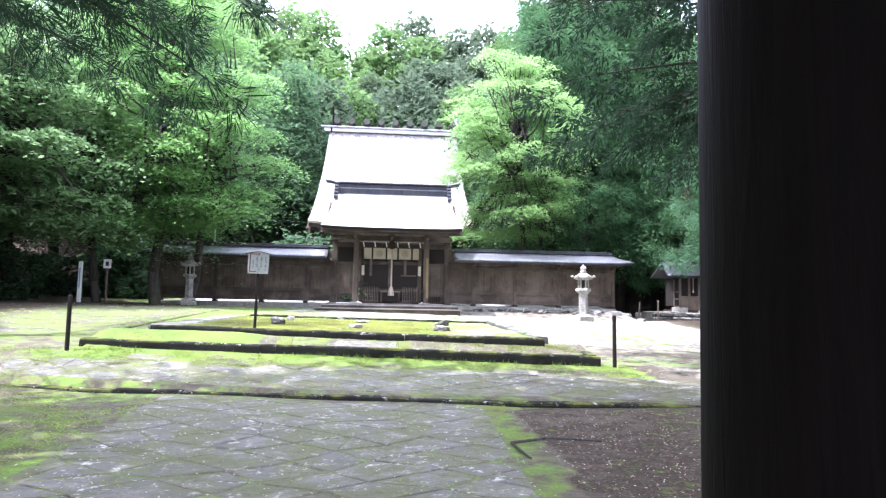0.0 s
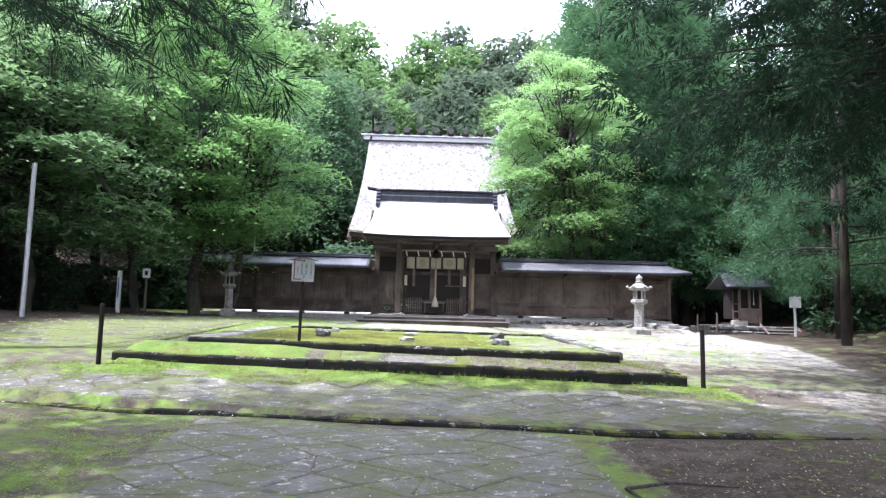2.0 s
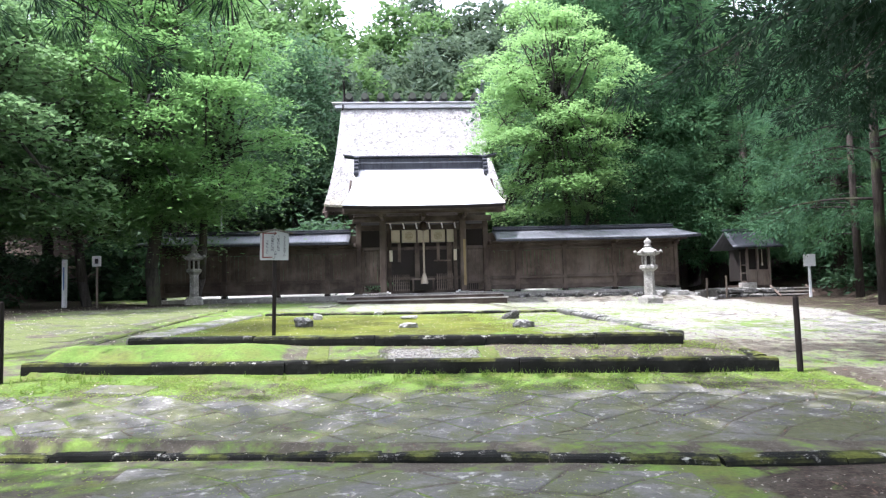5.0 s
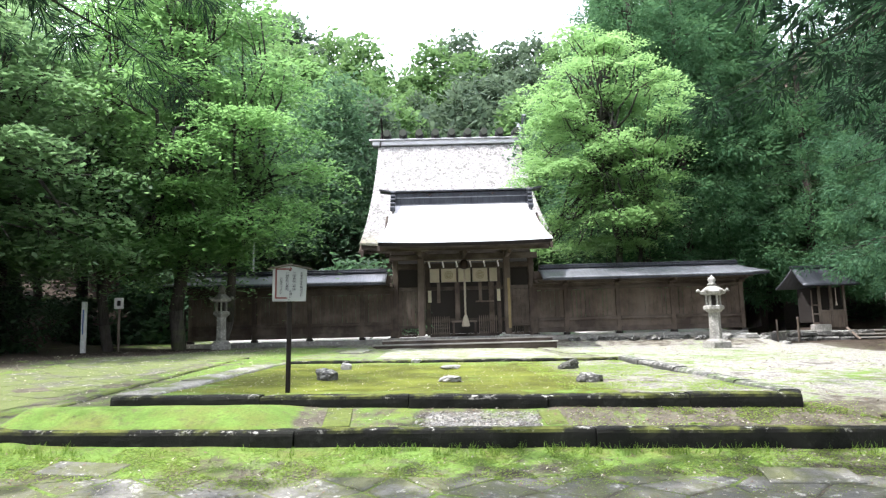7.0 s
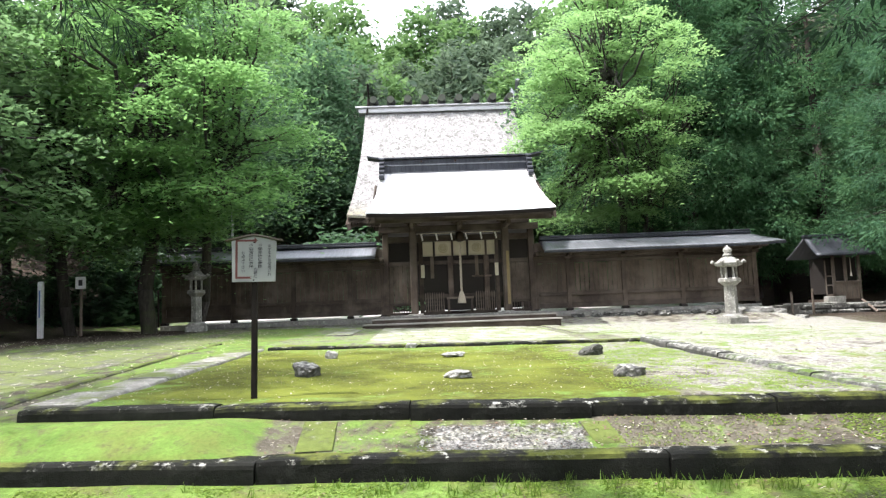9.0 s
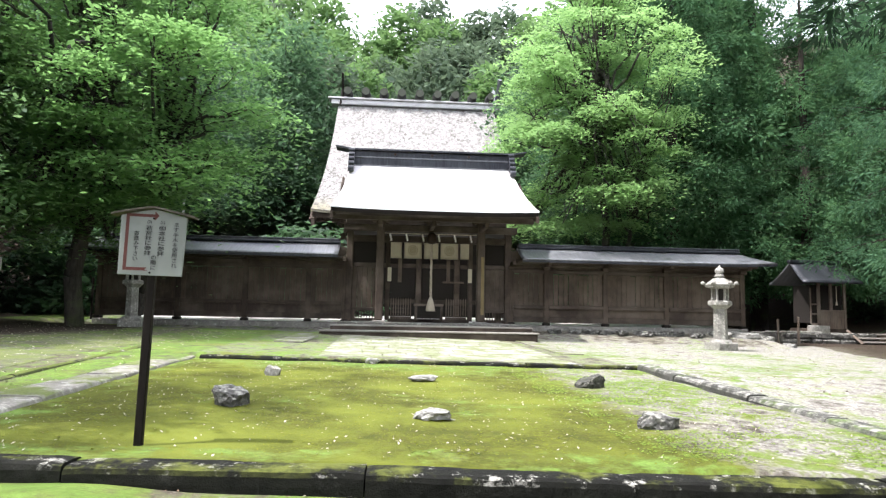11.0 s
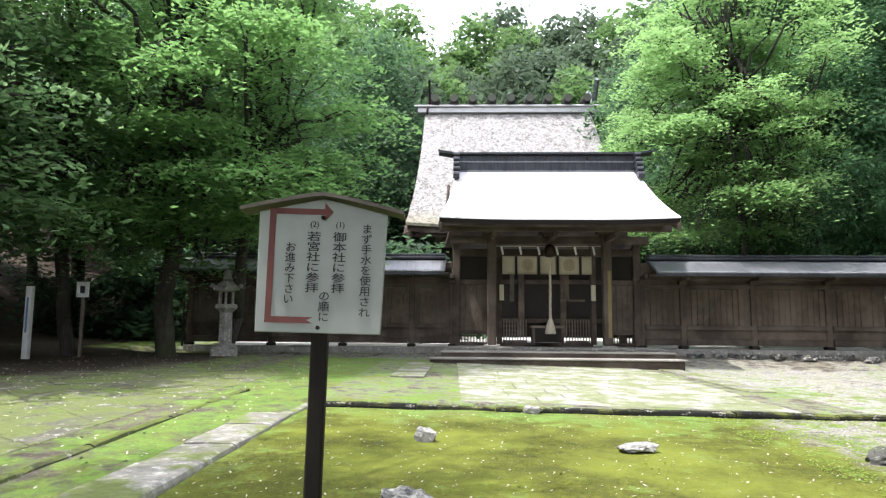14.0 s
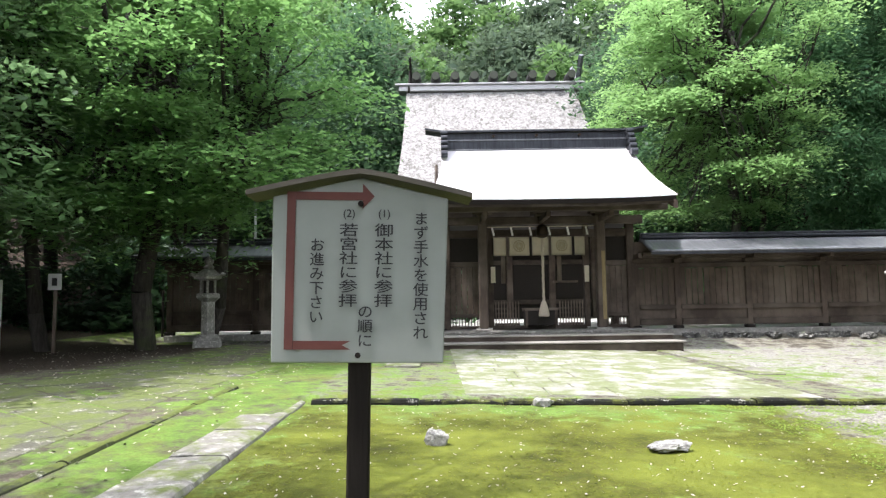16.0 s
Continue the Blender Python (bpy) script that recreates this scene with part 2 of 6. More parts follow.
LEAF_DARK = leaf("evergreen_oak_leaf", (0.030, 0.072, 0.040), (0.09, 0.168, 0.078), 0.5, 0.3)
LEAF_CEDAR = leaf("cedar_needle", (0.04, 0.11, 0.055), (0.125, 0.245, 0.10), 0.4, 0.1)
# Cedar needle darkened: the shade on the near boughs is in its colour.
LEAF_NEAR_SHADE = leaf("shaded_cedar_needle", (0.009, 0.022, 0.013), (0.030, 0.060, 0.031), 0.35, 0.04)
LEAF_COURT = leaf("teal_cedar_needle", (0.032, 0.086, 0.05), (0.092, 0.19, 0.088), 0.4, 0.1)
LEAF_FAR = leaf("hillside_foliage", (0.07, 0.145, 0.06), (0.16, 0.27, 0.09), 0.4)
LEAF_FAR_DULL = leaf("hillside_evergreen", (0.05, 0.085, 0.055), (0.12, 0.17, 0.10), 0.35)
GRASS = leaf("grass_blade", (0.07, 0.14, 0.02), (0.20, 0.30, 0.05), 0.45)


def ground_material():
    k = Nodes("shrine_ground")
    big, mid, fine = k.noise(0.55, 5, 0.6), k.noise(3.2, 7, 0.7), k.noise(28, 5, 0.75)
    peb = k.voronoi(34, out="Color")
    dirt = k.mix(k.ramp(mid, 0.35, 0.68), (0.070, 0.062, 0.045), (0.165, 0.150, 0.112))
    dirt = k.mix(k.ramp(fine, 0.55, 0.72, 0, 0.75), dirt, (0.30, 0.265, 0.235))
    tone = k.n("ShaderNodeSeparateXYZ", Vector=peb).outputs[0]
    grav = k.mix(tone, (0.15, 0.145, 0.13), (0.40, 0.39, 0.365))
    grav = k.mix(k.ramp(mid, 0.45, 0.7, 0, 0.5), grav, (0.30, 0.30, 0.16))
    lush = k.mix(k.ramp(mid, 0.3, 0.7), (0.085, 0.155, 0.027), (0.175, 0.285, 0.058))
    lush = k.mix(k.ramp(k.noise(1.5, 6, 0.68), 0.46, 0.66, 0, 0.85), lush, (0.155, 0.165, 0.046))
    lush = k.mix(k.ramp(k.noise(7.0, 6, 0.7), 0.53, 0.68, 0, 0.75), lush, (0.115, 0.098, 0.058))
    lush = k.mix(k.ramp(fine, 0.4, 0.7, 0, 0.5), lush, (0.06, 0.085, 0.014))
    dry = k.mix(k.ramp(mid, 0.36, 0.66), (0.056, 0.070, 0.008), (0.132, 0.150, 0.015))
    dry = k.mix(k.ramp(k.noise(11, 6, 0.75), 0.46, 0.64, 0, 0.7), dry, (0.072, 0.068, 0.014))
    dry = k.mix(k.ramp(fine, 0.45, 0.66, 0, 0.7), dry, (0.045, 0.052, 0.010))
    dry = k.mix(k.ramp(k.noise(0.9, 4, 0.55), 0.42, 0.66, 0, 0.75), dry, (0.165, 0.195, 0.026))
    # Dark fallen leaves; cover() also lays this colour where tree shade falls.
    litter_shade = k.mix(k.ramp(fine, 0.4, 0.65), (0.032, 0.025, 0.018), (0.085, 0.062, 0.046))
    wob = k.add(k.mul(k.ramp(mid, 0.25, 0.75, -0.5, 0.5), 0.9), k.mul(k.ramp(big, 0.3, 0.7, -0.5, 0.5), 0.5))

    def mask(name):
        return k.ramp(k.add(k.attr(name), wob), 0.34, 0.66)

    c = dirt
    for name, layer in (("litter_shade", litter_shade), ("gravel", grav), ("dry", dry), ("lush", lush)):
        c = k.mix(mask(name), c, layer)
    h = k.add(k.mul(fine, 0.6), k.mul(tone, 0.4))
    return k.done(c, 0.93, bump=h, depth=0.03, strength=0.8, spec=0.2)


GROUND = ground_material()
MOSS_PLANT = leaf("moss_tuft", (0.17, 0.25, 0.045), (0.25, 0.35, 0.07), 0.5)
MOSS_DRY = leaf("olive_moss_tuft", (0.13, 0.145, 0.016), (0.19, 0.21, 0.026), 0.65)
PETAL = plain("fallen_pale_leaf", (0.46, 0.43, 0.34), 0.8)
DEAD_LEAF = plain("fallen_brown_leaf", (0.16, 0.105, 0.07), 0.85)


# ---- mesh helpers ----
def finish(name, bm, material, parent=None, label="", smooth=False):
    data = bpy.data.meshes.new(name)
    bm.normal_update()
    bm.to_mesh(data)
    bm.free()
    data.materials.append(material)
    if smooth:
        data.polygons.foreach_set("use_smooth", [True] * len(data.polygons))
    ob = new(name, data)
    if parent is not None:
        ob.parent = parent
    if label:
        ob["label"] = label
    return ob


def part(name, bm, material, parent, label="", smooth=False):
    return finish(name, bm, material, parent, label, smooth)


def thing(name, x, y, z, label, category, group="", turn=0.0):
    ob = new(name)
    ob.empty_display_size = 0.1
    ob.matrix_basis = pose(x, y, z, 0, 0, turn)
    return tagged(ob, label, category, group)


def raw_mesh(name, verts, faces, material, parent=None, smooth=False):
    """A mesh from arrays; faces: n x 3 or n x 4 indices."""
    data = bpy.data.meshes.new(name)
    verts, faces = np.asarray(verts, dtype=np.float32), np.asarray(faces, dtype=np.int32)
    k = faces.shape[1]
    data.vertices.add(len(verts))
    data.vertices.foreach_set("co", verts.ravel())
    data.loops.add(faces.size)
    data.loops.foreach_set("vertex_index", faces.ravel())
    data.polygons.add(len(faces))
    data.polygons.foreach_set("loop_start", np.arange(0, faces.size, k, dtype=np.int32))
    if smooth:
        data.polygons.foreach_set("use_smooth", np.ones(len(faces), dtype=bool))
    data.update(calc_edges=True)
    data.materials.append(material)
    ob = new(name, data)
    if parent is not None:
        ob.parent = parent
    return ob


def box(bm, x0, x1, y0, y1, z0, z1, bevel=0.008, m=None):
    made = bmesh.ops.create_cube(bm, size=1.0)["verts"]
    mat = Matrix.Translation(((x0 + x1) / 2, (y0 + y1) / 2, (z0 + z1) / 2)) @ Matrix.Diagonal((x1 - x0, y1 - y0, z1 - z0, 1))
    bmesh.ops.transform(bm, matrix=(m @ mat if m else mat), verts=made)
    if bevel:
        edges = list({e for v in made for e in v.link_edges})
        bmesh.ops.bevel(bm, geom=edges, offset=bevel, segments=1, affect="EDGES")
    return bm


def boxes(*args, bevel=0.008):
    bm = bmesh.new()
    for a in args:
        box(bm, *a, bevel=bevel)
    return bm


def rod(bm, p0, p1, r0, r1=None, n=12):
    """A round tapered bar between two points."""
    p0, p1 = Vector(p0), Vector(p1)
    r1 = r0 if r1 is None else r1
    d = p1 - p0
    m = Matrix.Translation((p0 + p1) / 2) @ d.to_track_quat("Z", "Y").to_matrix().to_4x4()
    bmesh.ops.create_cone(bm, cap_ends=True, segments=n, radius1=r0, radius2=r1, depth=d.length, matrix=m)
    return bm


def rods(*args, n=12):
    bm = bmesh.new()
    for a in args:
        rod(bm, *a, n=n)
    return bm


def turned(profile, n, phase=0.0):
    """A body of n sides round z from (radius, height) pairs."""
    bm = bmesh.new()
    rings = []
    for r, z in profile:
        rings.append([bm.verts.new((r * math.cos(phase + i * math.tau / n), r * math.sin(phase + i * math.tau / n), z)) for i in range(n)])
    for a, b in zip(rings, rings[1:]):
        for i in range(n):
            bm.faces.new((a[i], a[(i + 1) % n], b[(i + 1) % n], b[i]))
    bm.faces.new(rings[0][::-1]), bm.faces.new(rings[-1])
    return bm


def sheet(fn, nu, nv, thick):
    """A curved slab: fn(u, v) gives the top; the slab hangs thick below it."""
    bm = bmesh.new()
    top = [[bm.verts.new(fn(i / nu, j / nv)) for j in range(nv + 1)] for i in range(nu + 1)]
    low = [[bm.verts.new(Vector(v.co) - Vector((0, 0, thick))) for v in row] for row in top]
    for i in range(nu):
        for j in range(nv):
            bm.faces.new((top[i][j], top[i + 1][j], top[i + 1][j + 1], top[i][j + 1]))
            bm.faces.new((low[i][j + 1], low[i + 1][j + 1], low[i + 1][j], low[i][j]))
    for j in range(nv):
        bm.faces.new((top[0][j + 1], low[0][j + 1], low[0][j], top[0][j]))
        bm.faces.new((top[nu][j], low[nu][j], low[nu][j + 1], top[nu][j + 1]))
    for i in range(nu):
        bm.faces.new((top[i][0], low[i][0], low[i + 1][0], top[i + 1][0]))
        bm.faces.new((top[i + 1][nv], low[i + 1][nv], low[i][nv], top[i][nv]))
    bmesh.ops.recalc_face_normals(bm, faces=bm.faces)
    return bm


def rough_block(bm, x0, x1, y0, y1, z0, z1, seed, wear=0.025, m=None):
    """A hewn stone block with worn, uneven edges."""
    made = bmesh.ops.create_cube(bm, size=1.0)["verts"]
    mat = Matrix.Translation(((x0 + x1) / 2, (y0 + y1) / 2, (z0 + z1) / 2)) @ Matrix.Diagonal((x1 - x0, y1 - y0, z1 - z0, 1))
    bmesh.ops.transform(bm, matrix=(m @ mat if m else mat), verts=made)
    res = bmesh.ops.bevel(bm, geom=list({e for v in made for e in v.link_edges}), offset=wear, segments=1, affect="EDGES")
    rng = random.Random(seed)
    for v in {v for f in res["faces"] for v in f.verts}:
        v.co += Vector((rng.uniform(-1, 1), rng.uniform(-1, 1), rng.uniform(-1, 1))) * wear * 0.5
    return bm


def boulder(rx, ry, rz, seed, sub=3, rough=0.35):
    bm = bmesh.new()
    bmesh.ops.create_icosphere(bm, subdivisions=sub, radius=1.0)
    off = Vector((seed * 3.7, seed * 1.3, seed * 7.1))
    for v in bm.verts:
        d = 1 + rough * noise.noise(v.co * 1.3 + off) + rough * 0.5 * noise.noise(v.co * 3.2 + off) + rough * 0.2 * noise.noise(v.co * 8 + off)
        v.co = Vector((v.co.x * rx * d, v.co.y * ry * d, max(-0.4, v.co.z) * rz * d))
    return bm


# ---- the lie of the land ----
def step01(a, b, v):
    s = min(1.0, max(0.0, (v - a) / (b - a)))
    return s * s * (3 - 2 * s)


def kerb_y(x):
    return float(np.interp(x, [-8, -5, -2, 0.4, 1.8, 3.5, 6], [12.0, 11.3, 10.85, 10.35, 10.05, 9.85, 9.7]))


def ground_z(x, y):
    yk = kerb_y(x) + 0.1
    if y < yk:
        return 0.012 * math.sin(x * 1.7) * math.sin(y * 1.3) + 0.06 * step01(3, 7, abs(x + 0.8)) + 0.05 * step01(6.5, 9.8, y)
    z = float(np.interp(y, [9.5, 11, 12.6, 13.8, 18, 23, 31.5, 34, 46], [0.11, 0.15, 0.29, 0.455, 0.76, 1.07, 1.15, 1.25, 1.40]))
    court = step01(12.9, 12.2, abs(x - 0.2))
    z -= 0.022 * max(-14, min(14, x)) * step01(10.5, 14, y) * (1 - court * step01(32.0, 34.4, y))
    z += court * float(np.interp(y, [34, 35.2, 37.5, 46, 52], [0, 0.20, 0.40, 0.32, 0.1]))
    edge = 14.0 - 0.019 * (x + 6.05)
    grown = step01(-2.3, -3.2, x) * step01(-6.1, -5.7, x)
    if -6.05 < x < 4.45 and edge - 0.09 * grown < y < 15.1:
        z = 0.605 - 0.0162 * x + 0.16 * step01(14.0, 15.0, y)
        z += grown * (0.055 + step01(edge - 0.05, edge + 0.38, y) * (0.11 - 0.13 * step01(14.4, 15.0, y)))
    elif -4.75 < x < 3.4 and 15.1 <= y < 22.95:
        z = 0.90 - 0.015 * x + 0.013 * (y - 15.2) + 0.015 * noise.noise(Vector((x, y, 3)))
    if y > 56:
        z += (min(y, 118) - 56) * 0.53 * step01(56, 70, y)
    if abs(x) > 20 and y > 5:
        z += (min(abs(x), 70) - 20) * 0.35 * step01(5, 40, y)
    return z


def rise(x, y):
    """Small unevenness of the ground, less where it is paved."""
    paved = (y < 13 and -7.5 < x < 6.5) or (-2.7 < x < 2.5 and 23 < y < 32) or (-11.2 < x < -5.3 and 15 < y < 28)
    return (0.004 if paved else 0.02) * noise.noise(Vector((x * 1.1, y * 1.1, 0)))


def cover(x, y):
    """How much lush moss, olive moss, gravel and leaf litter lies at a place; the last also paints tree shade."""
    lush = dry = grav = lit = 0.0
    yk = kerb_y(x)
    if y < yk:
        lush = 0.46
        # Less moss and more dark cover paint the shade on the left verge.
        if x < -3.1 - 0.15 * (y - 5):
            lush, lit = (0.46, 0.42) if x > -5.5 else (0.34, 0.55)
        side = 1.25 + 0.05 * (y - 6)
        if side < x < side + 0.42:
            lush = 0.62
        elif x >= side + 0.42:
            far = step01(2.6, 5.2, x)
            lush, lit = 0.16 + 0.14 * far, 0.6 - 0.08 * far
        if x < -6:
            lit = 0.5
    elif y < 13.9:
        lush = 0.52 + 0.26 * step01(12.9, 13.5, y) if -8 < x < 5.2 else (0.55 if x < 0 else 0.25)
        lush -= 0.12 * step01(0.5, 3.0, x) + 0.1 * step01(12.6, 12.0, y)
        if x < -6:
            lush = min(lush, 0.5)
        if x > 4.6:
            grav, lit = 0.44 * step01(4.4, 6.8, x), 0.42
    elif -6.05 < x < 4.45 and y < 15.1:
        lush = 1.0 if x < -2.7 else (0.62 if -1.9 < x < 0.35 else 0.05)
        if -1.2 < x < 0.2 and 13.9 < y < 14.7:
            grav, lush = 0.9, 0.3
        if x > 0.6 or -2.7 < x < -1.9:
            lit, lush = 0.12, 0.33
    elif -4.75 < x < 3.4 and y < 22.95:
        dry = 1.0 if x < 0.9 else 0.95 - 0.55 * step01(0.7, 2.0, x)
        lush = 0.14 + 0.38 * max(step01(20.8, 22.6, y), step01(-3.7, -4.6, x)) + (0.3 if y < 15.7 else 0)
        if x > 0.9:
            lush, grav = 0.38, 0.66
    else:
        if x > 3.4:
            # Less pale gravel and more dark cover paint the cedar shade here.
            grav, lush = 0.8 - 0.4 * step01(20, 14.5, y), 0.40 if x < 9 else 0.24
            lit = 0.8 * step01(9.6, 14.0, x + 0.28 * (24 - y))
            if lit > 0.4:
                grav = 0.2
        elif x < -4.7:
            grav, lush = 0.16, 0.44
            # Dark cover grows towards the trees, their shade put into the ground colour.
            lit = 0.9 * step01(-7.5, -10.5, x) if y > 26 else 0.8 * step01(-9.0, -11.5, x)
            lush -= 0.3 * step01(-10, -13, x)
            grav -= 0.4 * step01(-9, -12, x)
            if -6.0 < x and 15 < y < 24.4:
                lush = 0.66
            if y > 24 and x > -7.0:
                lush, grav = 0.72, 0.3
        else:
            grav, lush = 0.5, 0.45
            if x < -2.6:
                lush = 0.5
        if y > 32.6 and y < 50 and -12 < x < 12:
            grav, lush = (1.0, 0.0) if y > 35 else (0.5, 0.25)
        if y > 35 and not -12 < x < 12:
            lit, grav, lush = 1.0, 0.0, 0.12
        if y > 46:
            lit, grav, lush = 1.0, 0.0, 0.1
    # Tree shade under the left wood, painted with the dark leaf colour.
    if x < -8.8 and 23 < y < 33:
        k = step01(-8.8, -10.4, x + 0.25 * (27 - y))
        lit, lush, grav = max(lit, 0.95 * k), lush * (1 - 0.85 * k), grav * (1 - k)
    if -14 < x < -10.2 and 33 < y < 40:
        lush, lit = 0.6, 0.3
    return lush, dry, grav, lit


def build_ground():
    xs = np.concatenate([np.linspace(-600, -80, 9)[:-1], np.linspace(-80, -16, 22)[:-1], np.arange(-16, 16, 0.17), np.linspace(16, 80, 22), np.linspace(80, 600, 9)[1:]])
    ys = np.concatenate([np.linspace(-600, -30, 8)[:-1], np.linspace(-30, 2, 22)[:-1], np.arange(2, 9, 0.2), np.arange(9, 24, 0.11), np.arange(24, 40, 0.35), np.linspace(40, 130, 34), np.linspace(140, 700, 9)])
    verts, cov = [], []
    for y in ys:
        for x in xs:
            far = abs(x) > 90 or y > 140 or y < -40
            n = 0.0 if far else rise(x, y)
            verts.append((x, y, ground_z(x, y) + n))
            cov.append(cover(x, y))
    nx = len(xs)
    i, j = np.meshgrid(np.arange(nx - 1), np.arange(len(ys) - 1))
    a = (j * nx + i).ravel()
    ob = raw_mesh("ground", verts, np.stack([a, a + 1, a + nx + 1, a + nx], axis=1), GROUND, smooth=True)
    cov = np.array(cov, dtype=np.float32)
    for c, name in enumerate(("lush", "dry", "gravel", "litter_shade")):
        at = ob.data.attributes.new(name, "FLOAT", "POINT")
        at.data.foreach_set("value", cov[:, c].copy())
    return tagged(ob, "mossy shrine ground of dirt, gravel and olive moss", "ground", kind="structure")


ground = build_ground()


# ---- kerbs ----
def kerb_stone(length, width, drop, seed):
    """One hewn kerb stone: rounded arrises, chipped and uneven along its length."""
    bm = bmesh.new()
    h = width / 2
    prof = ((-h, -drop), (-h, -0.10), (-h + 0.004, -0.045), (-h + 0.018, -0.014), (-h + 0.05, 0.0), (0, 0.004), (h - 0.05, 0.0), (h - 0.018, -0.014), (h, -0.05), (h, -drop))
    n = max(4, int(length / 0.11))
    rings = []
    for i in range(n + 1):
        x = -length / 2 + length * i / n
        end = 0.007 if i in (0, n) else 0.0
        ring = []
        for y, z in prof:
            q = Vector((x + seed, y * 2.0, z * 2.0 + seed * 0.37))
            chip = 0.018 * noise.noise(q * 1.3) + 0.012 * noise.noise(q * 6.5)
            k = 0.35 if z <= -drop else 1.0
            ring.append(bm.verts.new((x, y * (1 - end * 1.5) + chip * k * (0.8 if abs(y) > h * 0.6 else 0.2), z - end + (min(0.006, chip) * 0.5 if z > -drop else 0))))
        rings.append(ring)
    for a, b in zip(rings, rings[1:]):
        for j in range(len(prof) - 1):
            bm.faces.new((a[j], a[j + 1], b[j + 1], b[j]))
    bm.faces.new(rings[0]), bm.faces.new(rings[-1][::-1])
    bmesh.ops.recalc_face_normals(bm, faces=bm.faces)
    return bm


def kerb_run(name, pts, width, drop, material, label, seed, length=1.7, gap=0.006, lift=0.0):
    """A row of hewn stones along pts (x, y, top z), each a piece of its own."""
    run = thing(name, 0, 0, 0, label, "kerb")
    run["kind"] = "structure"
    rng = random.Random(seed)
    for (xa, ya, za), (xb, yb, zb) in zip(pts, pts[1:]):
        d = math.hypot(xb - xa, yb - ya)
        turn = math.degrees(math.atan2(yb - ya, xb - xa))
        s = 0.0
        while s < d - 0.05:
            e = min(d, s + length * rng.uniform(0.7, 1.25))
            if d - e < 0.4:
                e = d
            mid = (s + e) / 2 / d
            bm = kerb_stone(e - s - 2 * gap, width, drop, rng.uniform(0, 90))
            st = part("kerb_stone", bm, material, run)
            st.matrix_basis = pose(xa + (xb - xa) * mid, ya + (yb - ya) * mid + rng.uniform(-0.02, 0.02), za + (zb - za) * mid + lift + rng.uniform(-0.014, 0.008), rng.uniform(-1.5, 1.5), -math.degrees(math.atan2(zb - za, d)) + rng.uniform(-0.5, 0.5), turn + rng.uniform(-0.6, 0.6))
            s = e
    return run


kerb_run("low_kerb", [(-7.9, 12.05, 0.13), (-5, 11.35, 0.13), (-2, 10.92, 0.13), (0.4, 10.42, 0.13), (1.8, 10.1, 0.13), (3.5, 9.92, 0.14), (6.2, 9.76, 0.14), (9.0, 9.7, 0.14)], 0.26, 0.3, KERB, "dark worn stone kerb across the flagstone path, shade painted on its sides", 3, 1.0, lift=-0.022)
kerb_run("lower_kerb", [(-6.05, 14.0, 0.74), (4.45, 13.8, 0.565)], 0.30, 0.36, KERB, "black mossy stone kerb of the lower step, shade painted on its sides", 5, 3.4)
kerb_run("side_kerb", [(4.33, 13.95, 0.565), (4.33, 15.2, 0.68)], 0.26, 0.3, KERB, "black mossy stone kerb of the lower step, shade painted on its sides", 6, 1.3)
kerb_run("upper_kerb", [(-5.08, 15.17, 1.0), (3.52, 14.83, 0.855)], 0.30, 0.28, KERB, "black mossy stone kerb round the moss bed, shade painted on its sides", 8, 2.3)
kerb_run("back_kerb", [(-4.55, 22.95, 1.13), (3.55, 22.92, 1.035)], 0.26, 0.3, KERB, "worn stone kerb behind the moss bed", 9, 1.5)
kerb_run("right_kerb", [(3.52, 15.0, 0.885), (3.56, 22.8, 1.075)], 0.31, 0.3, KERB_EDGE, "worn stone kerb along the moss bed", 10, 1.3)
kerb_run("left_walk", [(-4.96, 15.35, 1.0), (-4.9, 23.65, 1.135)], 0.58, 0.3, WALK, "pale worn stone slabs edging the moss bed", 11, 1.2)
kerb_run("left_low_kerb", [(-6.42, 16.0, ground_z(-6.42, 16.0) + 0.04), (-6.05, 20.5, ground_z(-6.05, 20.5) + 0.05), (-5.8, 23.6, ground_z(-5.8, 23.6) + 0.04)], 0.15, 0.28, KERB_MOSS, "low mossy kerb beside the slab walk", 12, 1.0)


# ---- gate ----
GX = 0.17


def gate_roof_top(u, v, back=False):
    w = 2.95 + 0.42 * v * v
    x = (2 * u - 1) * w
    lift = 0.10 * abs(2 * u - 1) ** 3 * v
    z = 7.42 - 2.62 * v + 0.42 * v * v * 1.0 + lift * 0.6
    y = 34.75 + (3.05 if back else -3.05) * v
    return Vector((GX + x, y, z))


